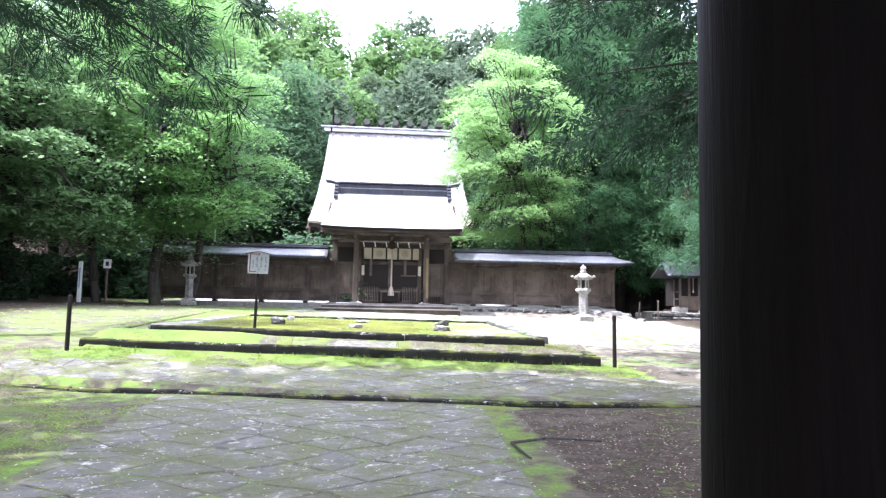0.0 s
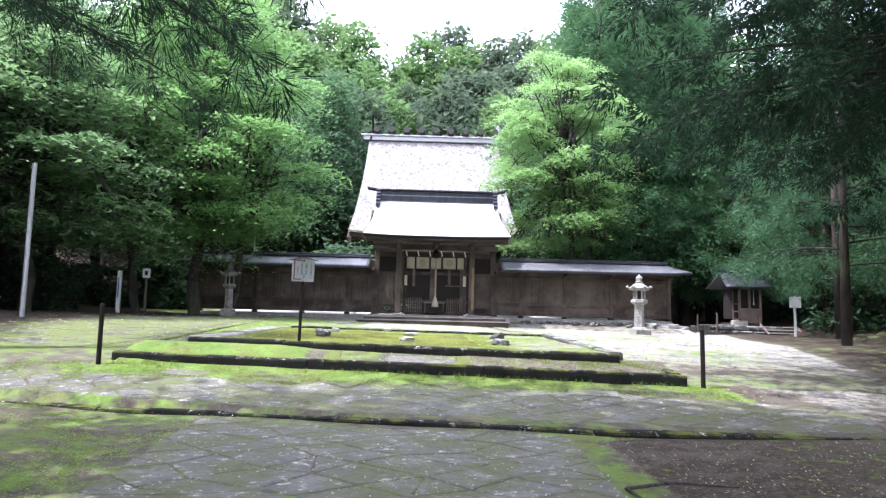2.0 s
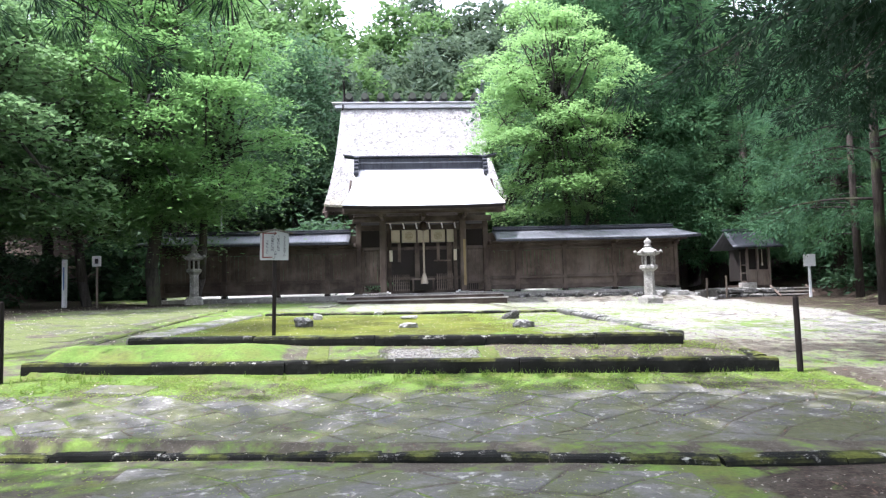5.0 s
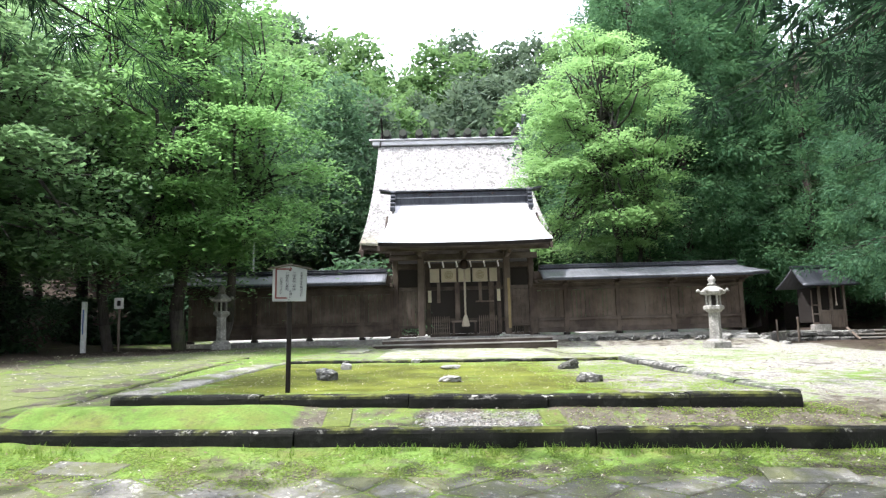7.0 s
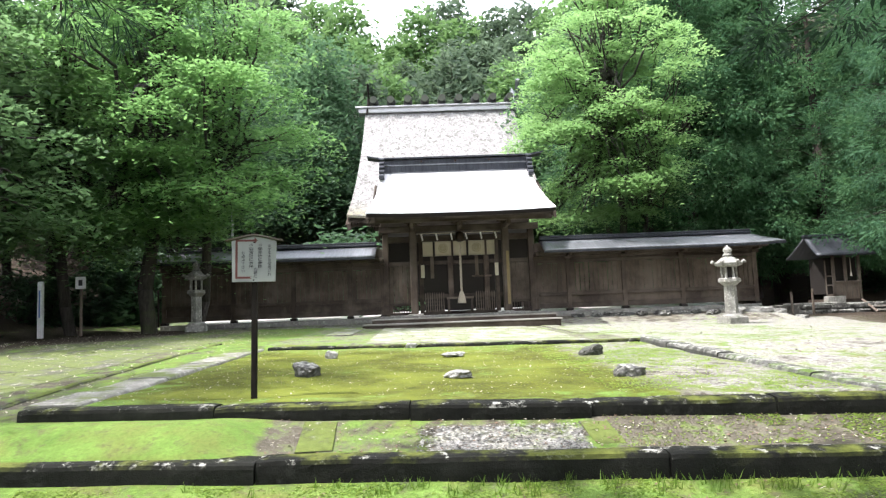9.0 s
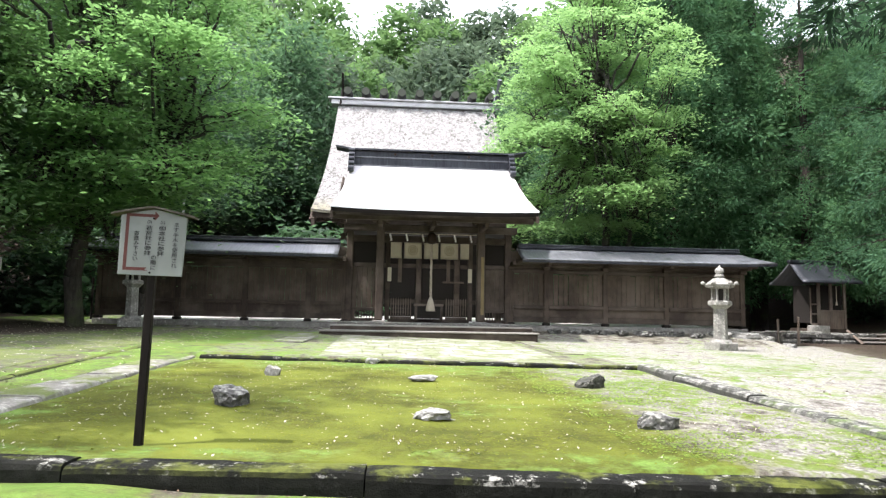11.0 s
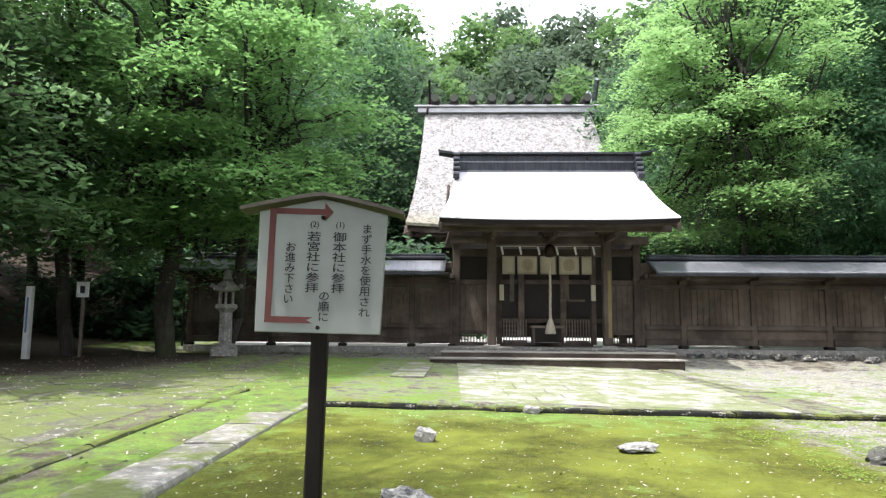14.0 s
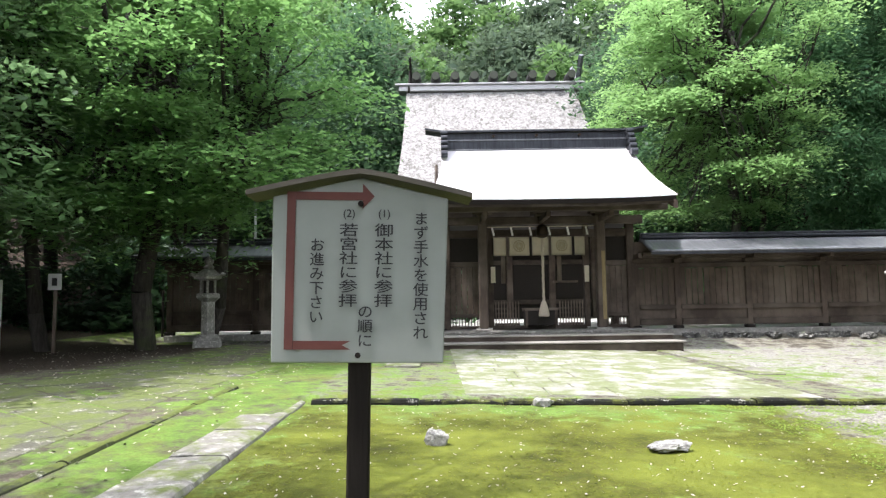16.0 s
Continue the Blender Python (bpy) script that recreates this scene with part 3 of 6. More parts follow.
def build_gate():
    g = thing("shrine_gate", 0, 0, 0, "weathered wooden shrine gate with a sunlit pale roof", "gate")
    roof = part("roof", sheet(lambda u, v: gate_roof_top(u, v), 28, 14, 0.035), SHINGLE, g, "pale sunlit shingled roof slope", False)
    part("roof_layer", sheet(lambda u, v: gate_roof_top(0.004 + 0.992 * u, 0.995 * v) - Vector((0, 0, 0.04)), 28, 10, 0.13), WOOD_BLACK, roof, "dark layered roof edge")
    # Dark wood here, so that the underside seen below the eave looks shaded.
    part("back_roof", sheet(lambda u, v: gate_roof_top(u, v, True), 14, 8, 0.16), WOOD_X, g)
    part("eave_board", sheet(lambda u, v: gate_roof_top(0.01 + 0.98 * u, 0.965 + 0.012 * v) - Vector((0, 0, 0.175)), 28, 1, 0.09), WOOD_X, roof, "dark eave edge board")
    for s in (0, 1):
        part("barge_board", sheet(lambda u, v: gate_roof_top(s, v) + Vector(((u - 0.5) * 0.09 + (0.05 if s == 0 else -0.05), 0, -0.165)), 1, 10, 0.22), WOOD_DARK, roof)
    # ridge box with its cap and end ornaments
    ridge = part("ridge", boxes((GX - 2.92, GX + 2.92, 34.5, 35.0, 7.25, 7.52), (GX - 2.95, GX + 2.95, 34.55, 34.95, 7.55, 7.78), bevel=0.02), RIDGE_METAL, g, "blackened metal ridge box")
    part("moulding", boxes((GX - 2.96, GX + 2.96, 34.47, 35.03, 7.515, 7.555), (GX - 2.94, GX + 2.94, 34.46, 35.04, 7.20, 7.245), bevel=0.008), COPPER, ridge)

    def cap(u, v):
        s = 2 * u - 1
        return Vector((GX + s * 3.5, 34.75 + (v - 0.5) * 0.62, 7.845 + 0.10 * max(0, abs(s) - 0.84) * 6 + 0.05 * (1 - abs(2 * v - 1))))
    part("ridge_cap", sheet(cap, 24, 4, 0.06), RIDGE_METAL, ridge, "dark upturned ridge cap")
    for s in (-1, 1):
        for i, (dz, r) in enumerate(((7.74, 0.085), (7.56, 0.09), (7.38, 0.095), (7.19, 0.10), (6.99, 0.11))):
            yy = 34.36 - 0.10 * i
            part("ridge_end_disc", rods(((GX + s * 2.9 - 0.10, yy, dz), (GX + s * 2.9 + 0.10, yy, dz), r), n=12), RIDGE_METAL, ridge, "round black ridge-end tile")
            part("ridge_end_block", boxes((GX + s * 2.9 - 0.085, GX + s * 2.9 + 0.085, yy, 34.6, dz - 0.07, dz + 0.07), bevel=0.01), RIDGE_METAL, ridge)
    for i in (-1, 0, 1):
        part("stud", rods(((GX + i * 1.35, 34.44, 7.66), (GX + i * 1.35, 34.56, 7.66), 0.045)), BRONZE, ridge)
    # columns and their bases
    zc = 1.66
    for x in (-1.61, 1.95):
        c = part("column", boxes((x - 0.14, x + 0.14, 33.92, 34.2, zc, 5.18), bevel=0.03), WOOD_COLUMN, g, "brown weathered square column")
        if x > 0:
            part("worn_strip", boxes((x + 0.0, x + 0.11, 33.908, 33.918, 1.9, 3.95), bevel=0.002), WOOD_PALE, c, "pale yellowish worn strip of wood")
        part("base_stone", boxes((x - 0.24, x + 0.24, 33.82, 34.3, zc - 0.1, zc), bevel=0.03), FOOTING, c)
        part("inner_post", boxes((x + (0.2 if x < 0 else -0.36), x + (0.36 if x < 0 else -0.2), 34.75, 34.95, zc, 5.1), bevel=0.01), WOOD_DARK, g)
    for x in (-2.72, 3.06):
        part("outer_column", boxes((x - 0.12, x + 0.12, 34.75, 34.99, zc - 0.2, 5.1), bevel=0.02), WOOD_DARK, g)
        part("rear_column", boxes((x - 0.12, x + 0.12, 36.8, 37.04, zc - 0.2, 5.1), bevel=0.02), WOOD_DARK, g)
    part("front_beam", boxes((-2.9, 3.24, 33.94, 34.18, 4.78, 5.02), bevel=0.02), WOOD_X, g)
    part("top_beam", boxes((-3.1, 3.44, 33.9, 34.22, 5.2, 5.42), bevel=0.02), WOOD_X, g)
    part("lintel", boxes((-2.85, 3.2, 34.78, 34.96, 4.48, 4.72), bevel=0.02), WOOD_X, g)
    part("eave_purlin", boxes((-3.2, 3.54, 32.5, 32.7, 4.98, 5.16), bevel=0.02), WOOD_X, g)
    for x in (-1.61, 0.17, 1.95):
        for dz, w in ((5.02, 0.34), (5.1, 0.6)):
            part("bracket", boxes((x - w / 2, x + w / 2, 33.86, 34.26, dz, dz + 0.09), bevel=0.02), WOOD_DARK, g)
        part("bracket_arm", boxes((x - 0.07, x + 0.07, 32.5, 34.1, 4.82, 4.99), bevel=0.02), WOOD_DARK, g)
    for i in range(25):
        x = GX - 3.15 + i * 6.3 / 24
        bm = bmesh.new()
        for v0, v1 in ((0.2, 0.62), (0.6, 0.965)):
            a, b = gate_roof_top(0.5 + (x - GX) / 6.9, v0), gate_roof_top(0.5 + (x - GX) / 6.9, v1)
            rod(bm, (x, a.y, a.z - 0.25), (x, b.y, b.z - 0.25), 0.05, n=4)
        part("rafter", bm, WOOD_DARK, g)
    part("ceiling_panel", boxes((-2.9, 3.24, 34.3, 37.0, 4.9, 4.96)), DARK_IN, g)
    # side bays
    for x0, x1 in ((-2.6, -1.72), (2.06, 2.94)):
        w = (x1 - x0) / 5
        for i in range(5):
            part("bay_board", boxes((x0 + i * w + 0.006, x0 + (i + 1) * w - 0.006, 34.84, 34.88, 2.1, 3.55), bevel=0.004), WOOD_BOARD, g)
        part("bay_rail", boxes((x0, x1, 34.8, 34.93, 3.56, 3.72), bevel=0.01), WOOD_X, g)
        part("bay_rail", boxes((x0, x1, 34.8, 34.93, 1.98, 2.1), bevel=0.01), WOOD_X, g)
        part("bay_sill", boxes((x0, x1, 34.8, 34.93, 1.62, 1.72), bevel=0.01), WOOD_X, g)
        # Dark sheet standing in for the shaded window opening of the bay.
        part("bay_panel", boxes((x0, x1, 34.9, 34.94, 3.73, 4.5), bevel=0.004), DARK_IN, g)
        for i in range(9):
            part("baluster", boxes((x0 + 0.05 + i * 0.097, x0 + 0.08 + i * 0.097, 34.85, 34.88, 1.72, 1.98), bevel=0.0), WOOD_DARK, g)
    # inner lattice gates
    for x0, x1 in ((-1.22, -0.45), (0.78, 1.55)):
        lat = part("lattice_gate", boxes((x0, x1, 34.82, 34.87, 2.22, 2.27), (x0, x1, 34.82, 34.87, 1.72, 1.79), (x0, x1, 34.825, 34.865, 1.94, 1.97), (x0, x1, 34.825, 34.865, 2.08, 2.11), bevel=0.004), WOOD_DARK, g, "low lattice gate with pointed pickets")
        n = 9
        for i in range(n):
            x = x0 + 0.03 + i * (x1 - x0 - 0.06) / (n - 1)
            bm = boxes((x - 0.016, x + 0.016, 34.80, 34.82, 1.72, 2.42), bevel=0.0)
            rod(bm, (x, 34.81, 2.42), (x, 34.81, 2.48), 0.02, 0.002, 4)
            part("picket", bm, WOOD_GREY, lat)
    part("threshold", boxes((-1.3, 1.64, 34.75, 34.95, 1.6, 1.72), bevel=0.01), WOOD_X, g)
    for x0, x1 in ((-0.98, -0.8), (0.82, 1.0)):
        part("hanging_strip", boxes((x0 + 0.02, x1 - 0.02, 35.3, 35.33, 3.05, 3.95), bevel=0.004), WOOD_GREY, g, "grey hanging wooden strip")
    part("cross_rail", boxes((0.7, 1.5, 35.3, 35.34, 3.05, 3.12), bevel=0.004), WOOD_GREY, g)
    for x in (-1.27, 1.64):
        part("paper_notice", boxes((x - 0.07, x + 0.07, 34.6, 34.62, 3.05, 3.55), bevel=0.0), CLOTH, g, "white paper notice on the post")
    return g


build_gate()


def build_curtain():
    c = thing("shrine_curtain", GX, 34.55, 4.5, "cream cloth curtain in five panels with round crests", "curtain")
    part("rod", rods(((-1.5, 0, -0.02), (1.5, 0, -0.02), 0.022)), WOOD_DARK, c)
    for k, (x0, x1) in enumerate(((-1.42, -1.02), (-0.94, -0.30), (-0.22, 0.30), (0.38, 1.02), (1.10, 1.42))):
        def cloth(u, v, a=x0, b=x1):
            return Vector((a + (b - a) * u, 0.012 * math.sin(u * 9 + k) * v, -0.02 - 0.60 * v))
        bm = bmesh.new()
        grid = [[bm.verts.new(cloth(i / 10, j / 6)) for j in range(7)] for i in range(11)]
        for i in range(10):
            for j in range(6):
                bm.faces.new((grid[i][j], grid[i + 1][j], grid[i + 1][j + 1], grid[i][j + 1]))
        bmesh.ops.solidify(bm, geom=bm.faces[:], thickness=0.008)
        p = part("cloth_panel", bm, CLOTH, c, "", True)
        if k in (1, 3):
            bm = bmesh.new()
            xc = (x0 + x1) / 2
            for r in (0.17, 0.10):
                for i in range(24):
                    a0, a1 = i * math.tau / 24, (i + 1) * math.tau / 24
                    rod(bm, (xc + r * math.cos(a0), -0.03, -0.32 + r * math.sin(a0)), (xc + r * math.cos(a1), -0.03, -0.32 + r * math.sin(a1)), 0.012, n=4)
            for i in range(12):
                a0 = i * math.tau / 12
                rod(bm, (xc + 0.03 * math.cos(a0), -0.03, -0.32 + 0.03 * math.sin(a0)), (xc + 0.16 * math.cos(a0), -0.03, -0.32 + 0.16 * math.sin(a0)), 0.010, n=4)
            part("crest", bm, CREST, p, "dull round flower-like crest")
    for i in range(6):
        x = -1.45 + i * 0.58
        bm = bmesh.new()
        for q in range(3):
            box(bm, x - 0.03 + 0.02 * q, x + 0.03 + 0.02 * q, -0.12, -0.115, 0.175 - 0.09 * q, 0.27 - 0.09 * q, 0)
        part("paper_streamer", bm, PAPER, c, "white zigzag paper streamer")
    part("cord", rods(((-1.7, -0.12, 0.27), (1.7, -0.12, 0.27), 0.014)), ROPE, c)


def build_bell():
    b = thing("shrine_bell", GX + 0.02, 33.98, 4.78, "round bronze bell with a hanging pale rope", "bell")
    bm = turned([(0.02, 0.0), (0.1, -0.02), (0.165, -0.1), (0.18, -0.2), (0.185, -0.3), (0.16, -0.38), (0.05, -0.42)], 20)
    body = part("bell_body", bm, BRONZE, b, "", True)
    # Dark bar painted in for the shaded slit of the bell.
    part("slot", boxes((-0.12, 0.12, -0.19, -0.17, -0.35, -0.32), bevel=0.003), DARK_IN, body)
    bm = bmesh.new()
    for q in range(3):
        pts = [(0.022 * math.cos(z * 9 + q * 2.09), 0.022 * math.sin(z * 9 + q * 2.09), -0.4 - z) for z in np.linspace(0, 2.02, 46)]
        for p0, p1 in zip(pts, pts[1:]):
            rod(bm, p0, p1, 0.024, n=6)
    part("rope", bm, ROPE, b, "twisted pale rope", True)
    part("tassel", turned([(0.05, -2.68), (0.15, -2.78), (0.17, -2.75), (0.12, -2.5), (0.07, -2.35), (0.04, -2.3)], 14), ROPE, b, "flared pale rope end", True)


def build_offering_box():
    o = thing("offering_box", GX - 0.02, 34.5, 1.66, "dark slatted wooden offering box on the gate floor", "offering box")
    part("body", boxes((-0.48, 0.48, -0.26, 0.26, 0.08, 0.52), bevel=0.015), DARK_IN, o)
    for x in (-0.45, 0.45):
        for y in (-0.23, 0.23):
            part("leg", boxes((x - 0.04, x + 0.04, y - 0.04, y + 0.04, 0.0, 0.58), bevel=0.008), WOOD_DARK, o)
    part("rim", boxes((-0.52, 0.52, -0.29, -0.24, 0.52, 0.6), (-0.52, 0.52, 0.24, 0.29, 0.52, 0.6), bevel=0.008), WOOD_GREY, o)
    for i in range(8):
        part("slat", boxes((-0.44 + i * 0.12, -0.40 + i * 0.12, -0.24, 0.24, 0.53, 0.57), bevel=0.004), WOOD_DARK, o)


def build_steps():
    s = thing("gate_steps", GX, 0, 0, "two broad pale steps before the gate", "steps")
    # Dark faces under pale tops: light and shade are put into the colours.
    part("lower_step", rough_block(bmesh.new(), -3.55, 3.3, 31.55, 34.5, 0.9, 1.315, 1, 0.015), WOOD_X, s, "step face coloured dark for its shade")
    for i in range(4):
        x = -3.6 + i * 1.74
        part("step_board", boxes((x + 0.005, x + 1.735, 31.5, 31.92, 1.32, 1.365), bevel=0.01), WOOD_STEP, s)
        part("step_board", boxes((x + 0.005, x + 1.735, 31.93, 32.3, 1.32, 1.362), bevel=0.01), WOOD_STEP, s)
    part("riser", boxes((-3.28, 3.28, 32.29, 32.6, 1.37, 1.478), bevel=0.006), WOOD_X, s, "step face coloured dark for its shade")
    for i in range(5):
        x = -3.3 + i * 1.32
        part("step_board", boxes((x + 0.004, x + 1.316, 32.25, 32.62, 1.482, 1.522), bevel=0.01), WOOD_STEP, s)
    part("gate_floor", boxes((-3.25, 3.25, 32.63, 37.2, 1.2, 1.52), bevel=0.015), FOOTING, s)
    part("floor_slab", boxes((-3.15, 3.2, 33.4, 37.1, 1.524, 1.6), bevel=0.015), FOOTING, s)


build_curtain(), build_bell(), build_offering_box(), build_steps()


# ---- the roofed fence on both sides ----
def build_fence(name, x_in, x_out):
    """A fence from the gate (x_in) outwards (x_out), with a hipped outer end."""
    s = 1 if x_out > x_in else -1
    f = thing(name, 0, 0, 0, "long dark board fence under a grey metal roof", "fence", "fences beside the gate")

    def bx(xa, xb, *rest):
        return (min(xa, xb), max(xa, xb), *rest)

    feet = [x_in, x_in + s * 1.3, x_in + s * 3.52, x_in + s * 5.85, x_out]
    part("footing", boxes(bx(x_in, x_out + s * 0.1, 34.62, 35.1, 0.75, 1.56), bevel=0.02), FOOTING, f, "pale stone footing")
    for i, x in enumerate(feet):
        p = part("post", boxes((x - 0.09, x + 0.09, 34.775, 34.945, 1.66, 3.72), bevel=0.012), WOOD_DARK, f)
        part("bracket", boxes((x - 0.06, x + 0.06, 34.2, 35.5, 3.72, 3.86), (x - 0.13, x + 0.13, 34.66, 35.04, 3.6, 3.72), bevel=0.012), WOOD_DARK, p)
        part("post_foot", boxes((x - 0.13, x + 0.13, 34.72, 35.0, 1.56, 1.66), bevel=0.02), DARK_IN, p)
    rng = random.Random(int(x_out * 10))
    for a0, b0 in zip(feet, feet[1:]):
        xa, xb = a0 + s * 0.09, b0 - s * 0.09
        part("sill_beam", boxes(bx(xa, xb, 34.72, 34.93, 1.67, 1.87), bevel=0.015), WOOD_X, f)
        part("kick_board", boxes(bx(xa, xb, 34.83, 34.87, 1.87, 2.16), bevel=0.004), WOOD_DARK, f)
        part("middle_rail", boxes(bx(xa, xb, 34.74, 34.93, 2.16, 2.30), bevel=0.012), WOOD_X, f)
        part("upper_rail", boxes(bx(xa, xb, 34.77, 34.92, 3.46, 3.60), bevel=0.01), WOOD_X, f)
        k = max(5, round(abs(xb - xa) / 0.185))
        for j in range(k):
            a, b = xa + (xb - xa) * j / k, xa + (xb - xa) * (j + 1) / k
            d = rng.uniform(-0.012, 0.012)
            g0 = rng.choice((0.003, 0.004, 0.006, 0.012))
            part("board", boxes(bx(a + s * g0, b - s * g0, 34.835 + d, 34.86 + d, 2.30, 3.46 - rng.choice((0, 0, 0.01, 0.03))), bevel=0.004), WOOD_BOARD, f)
    part("wall_plate", boxes(bx(x_in + s * 0.1, x_out + s * 0.35, 34.28, 34.40, 3.80, 3.90), bevel=0.01), WOOD_X, f)
    part("frieze", boxes(bx(x_in, x_out, 34.88, 34.92, 3.55, 4.28), bevel=0.005), WOOD_DARK, f, "dark board frieze under the eaves")
    part("wall_beam", boxes(bx(x_in + s * 0.1, x_out + s * 0.2, 34.76, 34.94, 3.74, 3.95), bevel=0.01), WOOD_X, f)
    xe, xr = x_out + s * 0.75, x_out - s * 0.15

    def front(u, v):
        x = x_in + s * 0.2 + (xr - x_in - s * 0.2) * u + s * 0.98 * u * 0 + (xe - xr) * (u ** 10) * v
        return Vector((x, 34.85 - 1.15 * v, 4.40 - 0.58 * v + 0.10 * v * v + 0.06 * v * u ** 14))

    def rear(u, v):
        p = front(u, v)
        return Vector((p.x, 69.7 - p.y, p.z))

    def hip(u, v):
        a, b = front(1, v), rear(1, v)
        return a.lerp(b, u) + Vector((0.002 * s, 0, 0.0))
    roof = part("roof", sheet(front, 40, 6, 0.05), COPPER, f, "grey weathered metal roof", True)
    part("rear_roof", sheet(rear, 20, 4, 0.05), COPPER, f, "", True)
    part("roof_end", sheet(hip, 6, 6, 0.05), COPPER, f, "", True)
    part("eave_edge", sheet(lambda u, v: front(u, 0.95 + 0.05 * v) - Vector((0, 0, 0.055)), 40, 1, 0.07), RIDGE_METAL, roof)
    k = 44
    for i in range(k):
        x = x_in + s * 0.3 + (x_out - x_in - s * 0.3) * (i + 0.5) / k
        part("rafter", rods(((x, 34.8, 4.30), (x, 33.82, 3.83), 0.035), n=4), WOOD_DARK, roof)
    for z0, w in ((4.38, 0.16), (4.47, 0.11)):
        part("ridge", boxes(bx(x_in + s * 0.22, xr + s * 0.05, 34.85 - w, 34.85 + w, z0, z0 + 0.08), bevel=0.015), RIDGE_METAL, f)
    return f


build_fence("board_fence", 3.2, 12.0), build_fence("board_fence", -2.86, -11.4)


tagged(finish("court_gravel", sheet(lambda u, v: Vector((-10.8 + 21.8 * u, 35.3 + 9.0 * v, ground_z(-10.8 + 21.8 * u, 35.3 + 9.0 * v) + 0.035)), 44, 20, 0.03), WHITE_GRAVEL), "raked white gravel of the inner court", "gravel", kind="structure")


# ---- main hall behind the gate ----
def hall_top(u, v):
    s = 2 * u - 1
    w = 5.15 - 0.2 * v + 0.2 * v * v
    return Vector((GX + s * w, 53.9 - 12.6 * v, 15.6 - 12.2 * v + 3.1 * v * v + 0.12 * abs(s) ** 4 * v))


def build_hall():
    h = thing("main_hall", 0, 0, 0, "tall shrine hall with a peeling cypress-bark roof", "hall")
    roof = part("roof", sheet(hall_top, 20, 24, 0.12), BARK, h, "peeling pale bark roof with moss at the corner", False)
    part("roof_layer", sheet(lambda u, v: hall_top(0.006 + 0.988 * u, 0.99 * v) - Vector((0, 0, 0.125)), 12, 16, 0.30), WOOD_X, roof, "dark layered roof edge")
    part("rear_roof", sheet(lambda u, v: Vector((hall_top(u, v).x, 107.8 - hall_top(u, v).y, hall_top(u, v).z)), 8, 10, 0.42), BARK, h, "", True)
    for s in (0, 1):
        part("barge_board", sheet(lambda u, v: hall_top(s, v) + Vector(((u - 0.5) * 0.16 + (0.1 if s == 0 else -0.1), 0, -0.43)), 1, 16, 0.35), WOOD_DARK, roof)
    ridge = part("ridge", boxes((GX - 5.6, GX + 5.6, 53.45, 54.35, 15.42, 15.75), bevel=0.03), RIDGE_PALE, h, "grey metal-clad ridge beam")
    part("ridge_cap", boxes((GX - 5.8, GX + 5.8, 53.3, 54.5, 15.752, 15.86), bevel=0.02), RIDGE_PALE, ridge)
    for i in range(9):
        x = -4.35 + i * 1.17
        bm = rods(((x, 53.0, 16.20), (x, 53.9, 16.22), 0.24, 0.31), ((x, 53.9, 16.22), (x, 54.8, 16.20), 0.31, 0.24), n=16)
        b = part("ridge_billet", bm, BILLET, h, "short dark ridge billet with a metal cap", False)
        part("billet_cap", rods(((x, 52.97, 16.20), (x, 53.0, 16.20), 0.25, 0.245), n=16), BILLET_CAP, b)
        part("billet_block", boxes((x - 0.14, x + 0.14, 53.5, 54.3, 15.86, 15.97), bevel=0.02), COPPER, b)
    for x, m, r in ((-4.75, WOOD_BLACK, 0.07), (5.5, COPPER, 0.16)):
        for d in (-1, 1):
            part("forked_finial", rods(((x + 0.06 * d, 53.9 + d * 0.9, 15.2), (x + 0.06 * d, 53.9 - d * 1.15, 17.25), r), n=4), m, h, "crossed ridge-end finial board")
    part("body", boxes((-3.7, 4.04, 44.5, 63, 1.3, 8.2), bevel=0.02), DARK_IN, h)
    for i in range(5):
        x = -3.7 + i * 1.935
        part("column", boxes((x - 0.14, x + 0.14, 44.25, 44.49, 1.4, 7.6), bevel=0.02), WOOD_DARK, h)
    for z in (2.4, 4.2, 6.2):
        part("wall_rail", boxes((-3.9, 4.24, 44.3, 44.47, z, z + 0.2), bevel=0.01), WOOD_X, h)
    for i in range(21):
        x = GX - 5.2 + i * 10.4 / 20
        part("rafter", rods(((x, 45.5, 8.3), (x, 41.55, 6.12), 0.07), n=4), WOOD_DARK, h)
    part("eave_beam", boxes((-5.0, 5.3, 42.6, 42.85, 6.2, 6.45), bevel=0.02), WOOD_X, h)


build_hall()


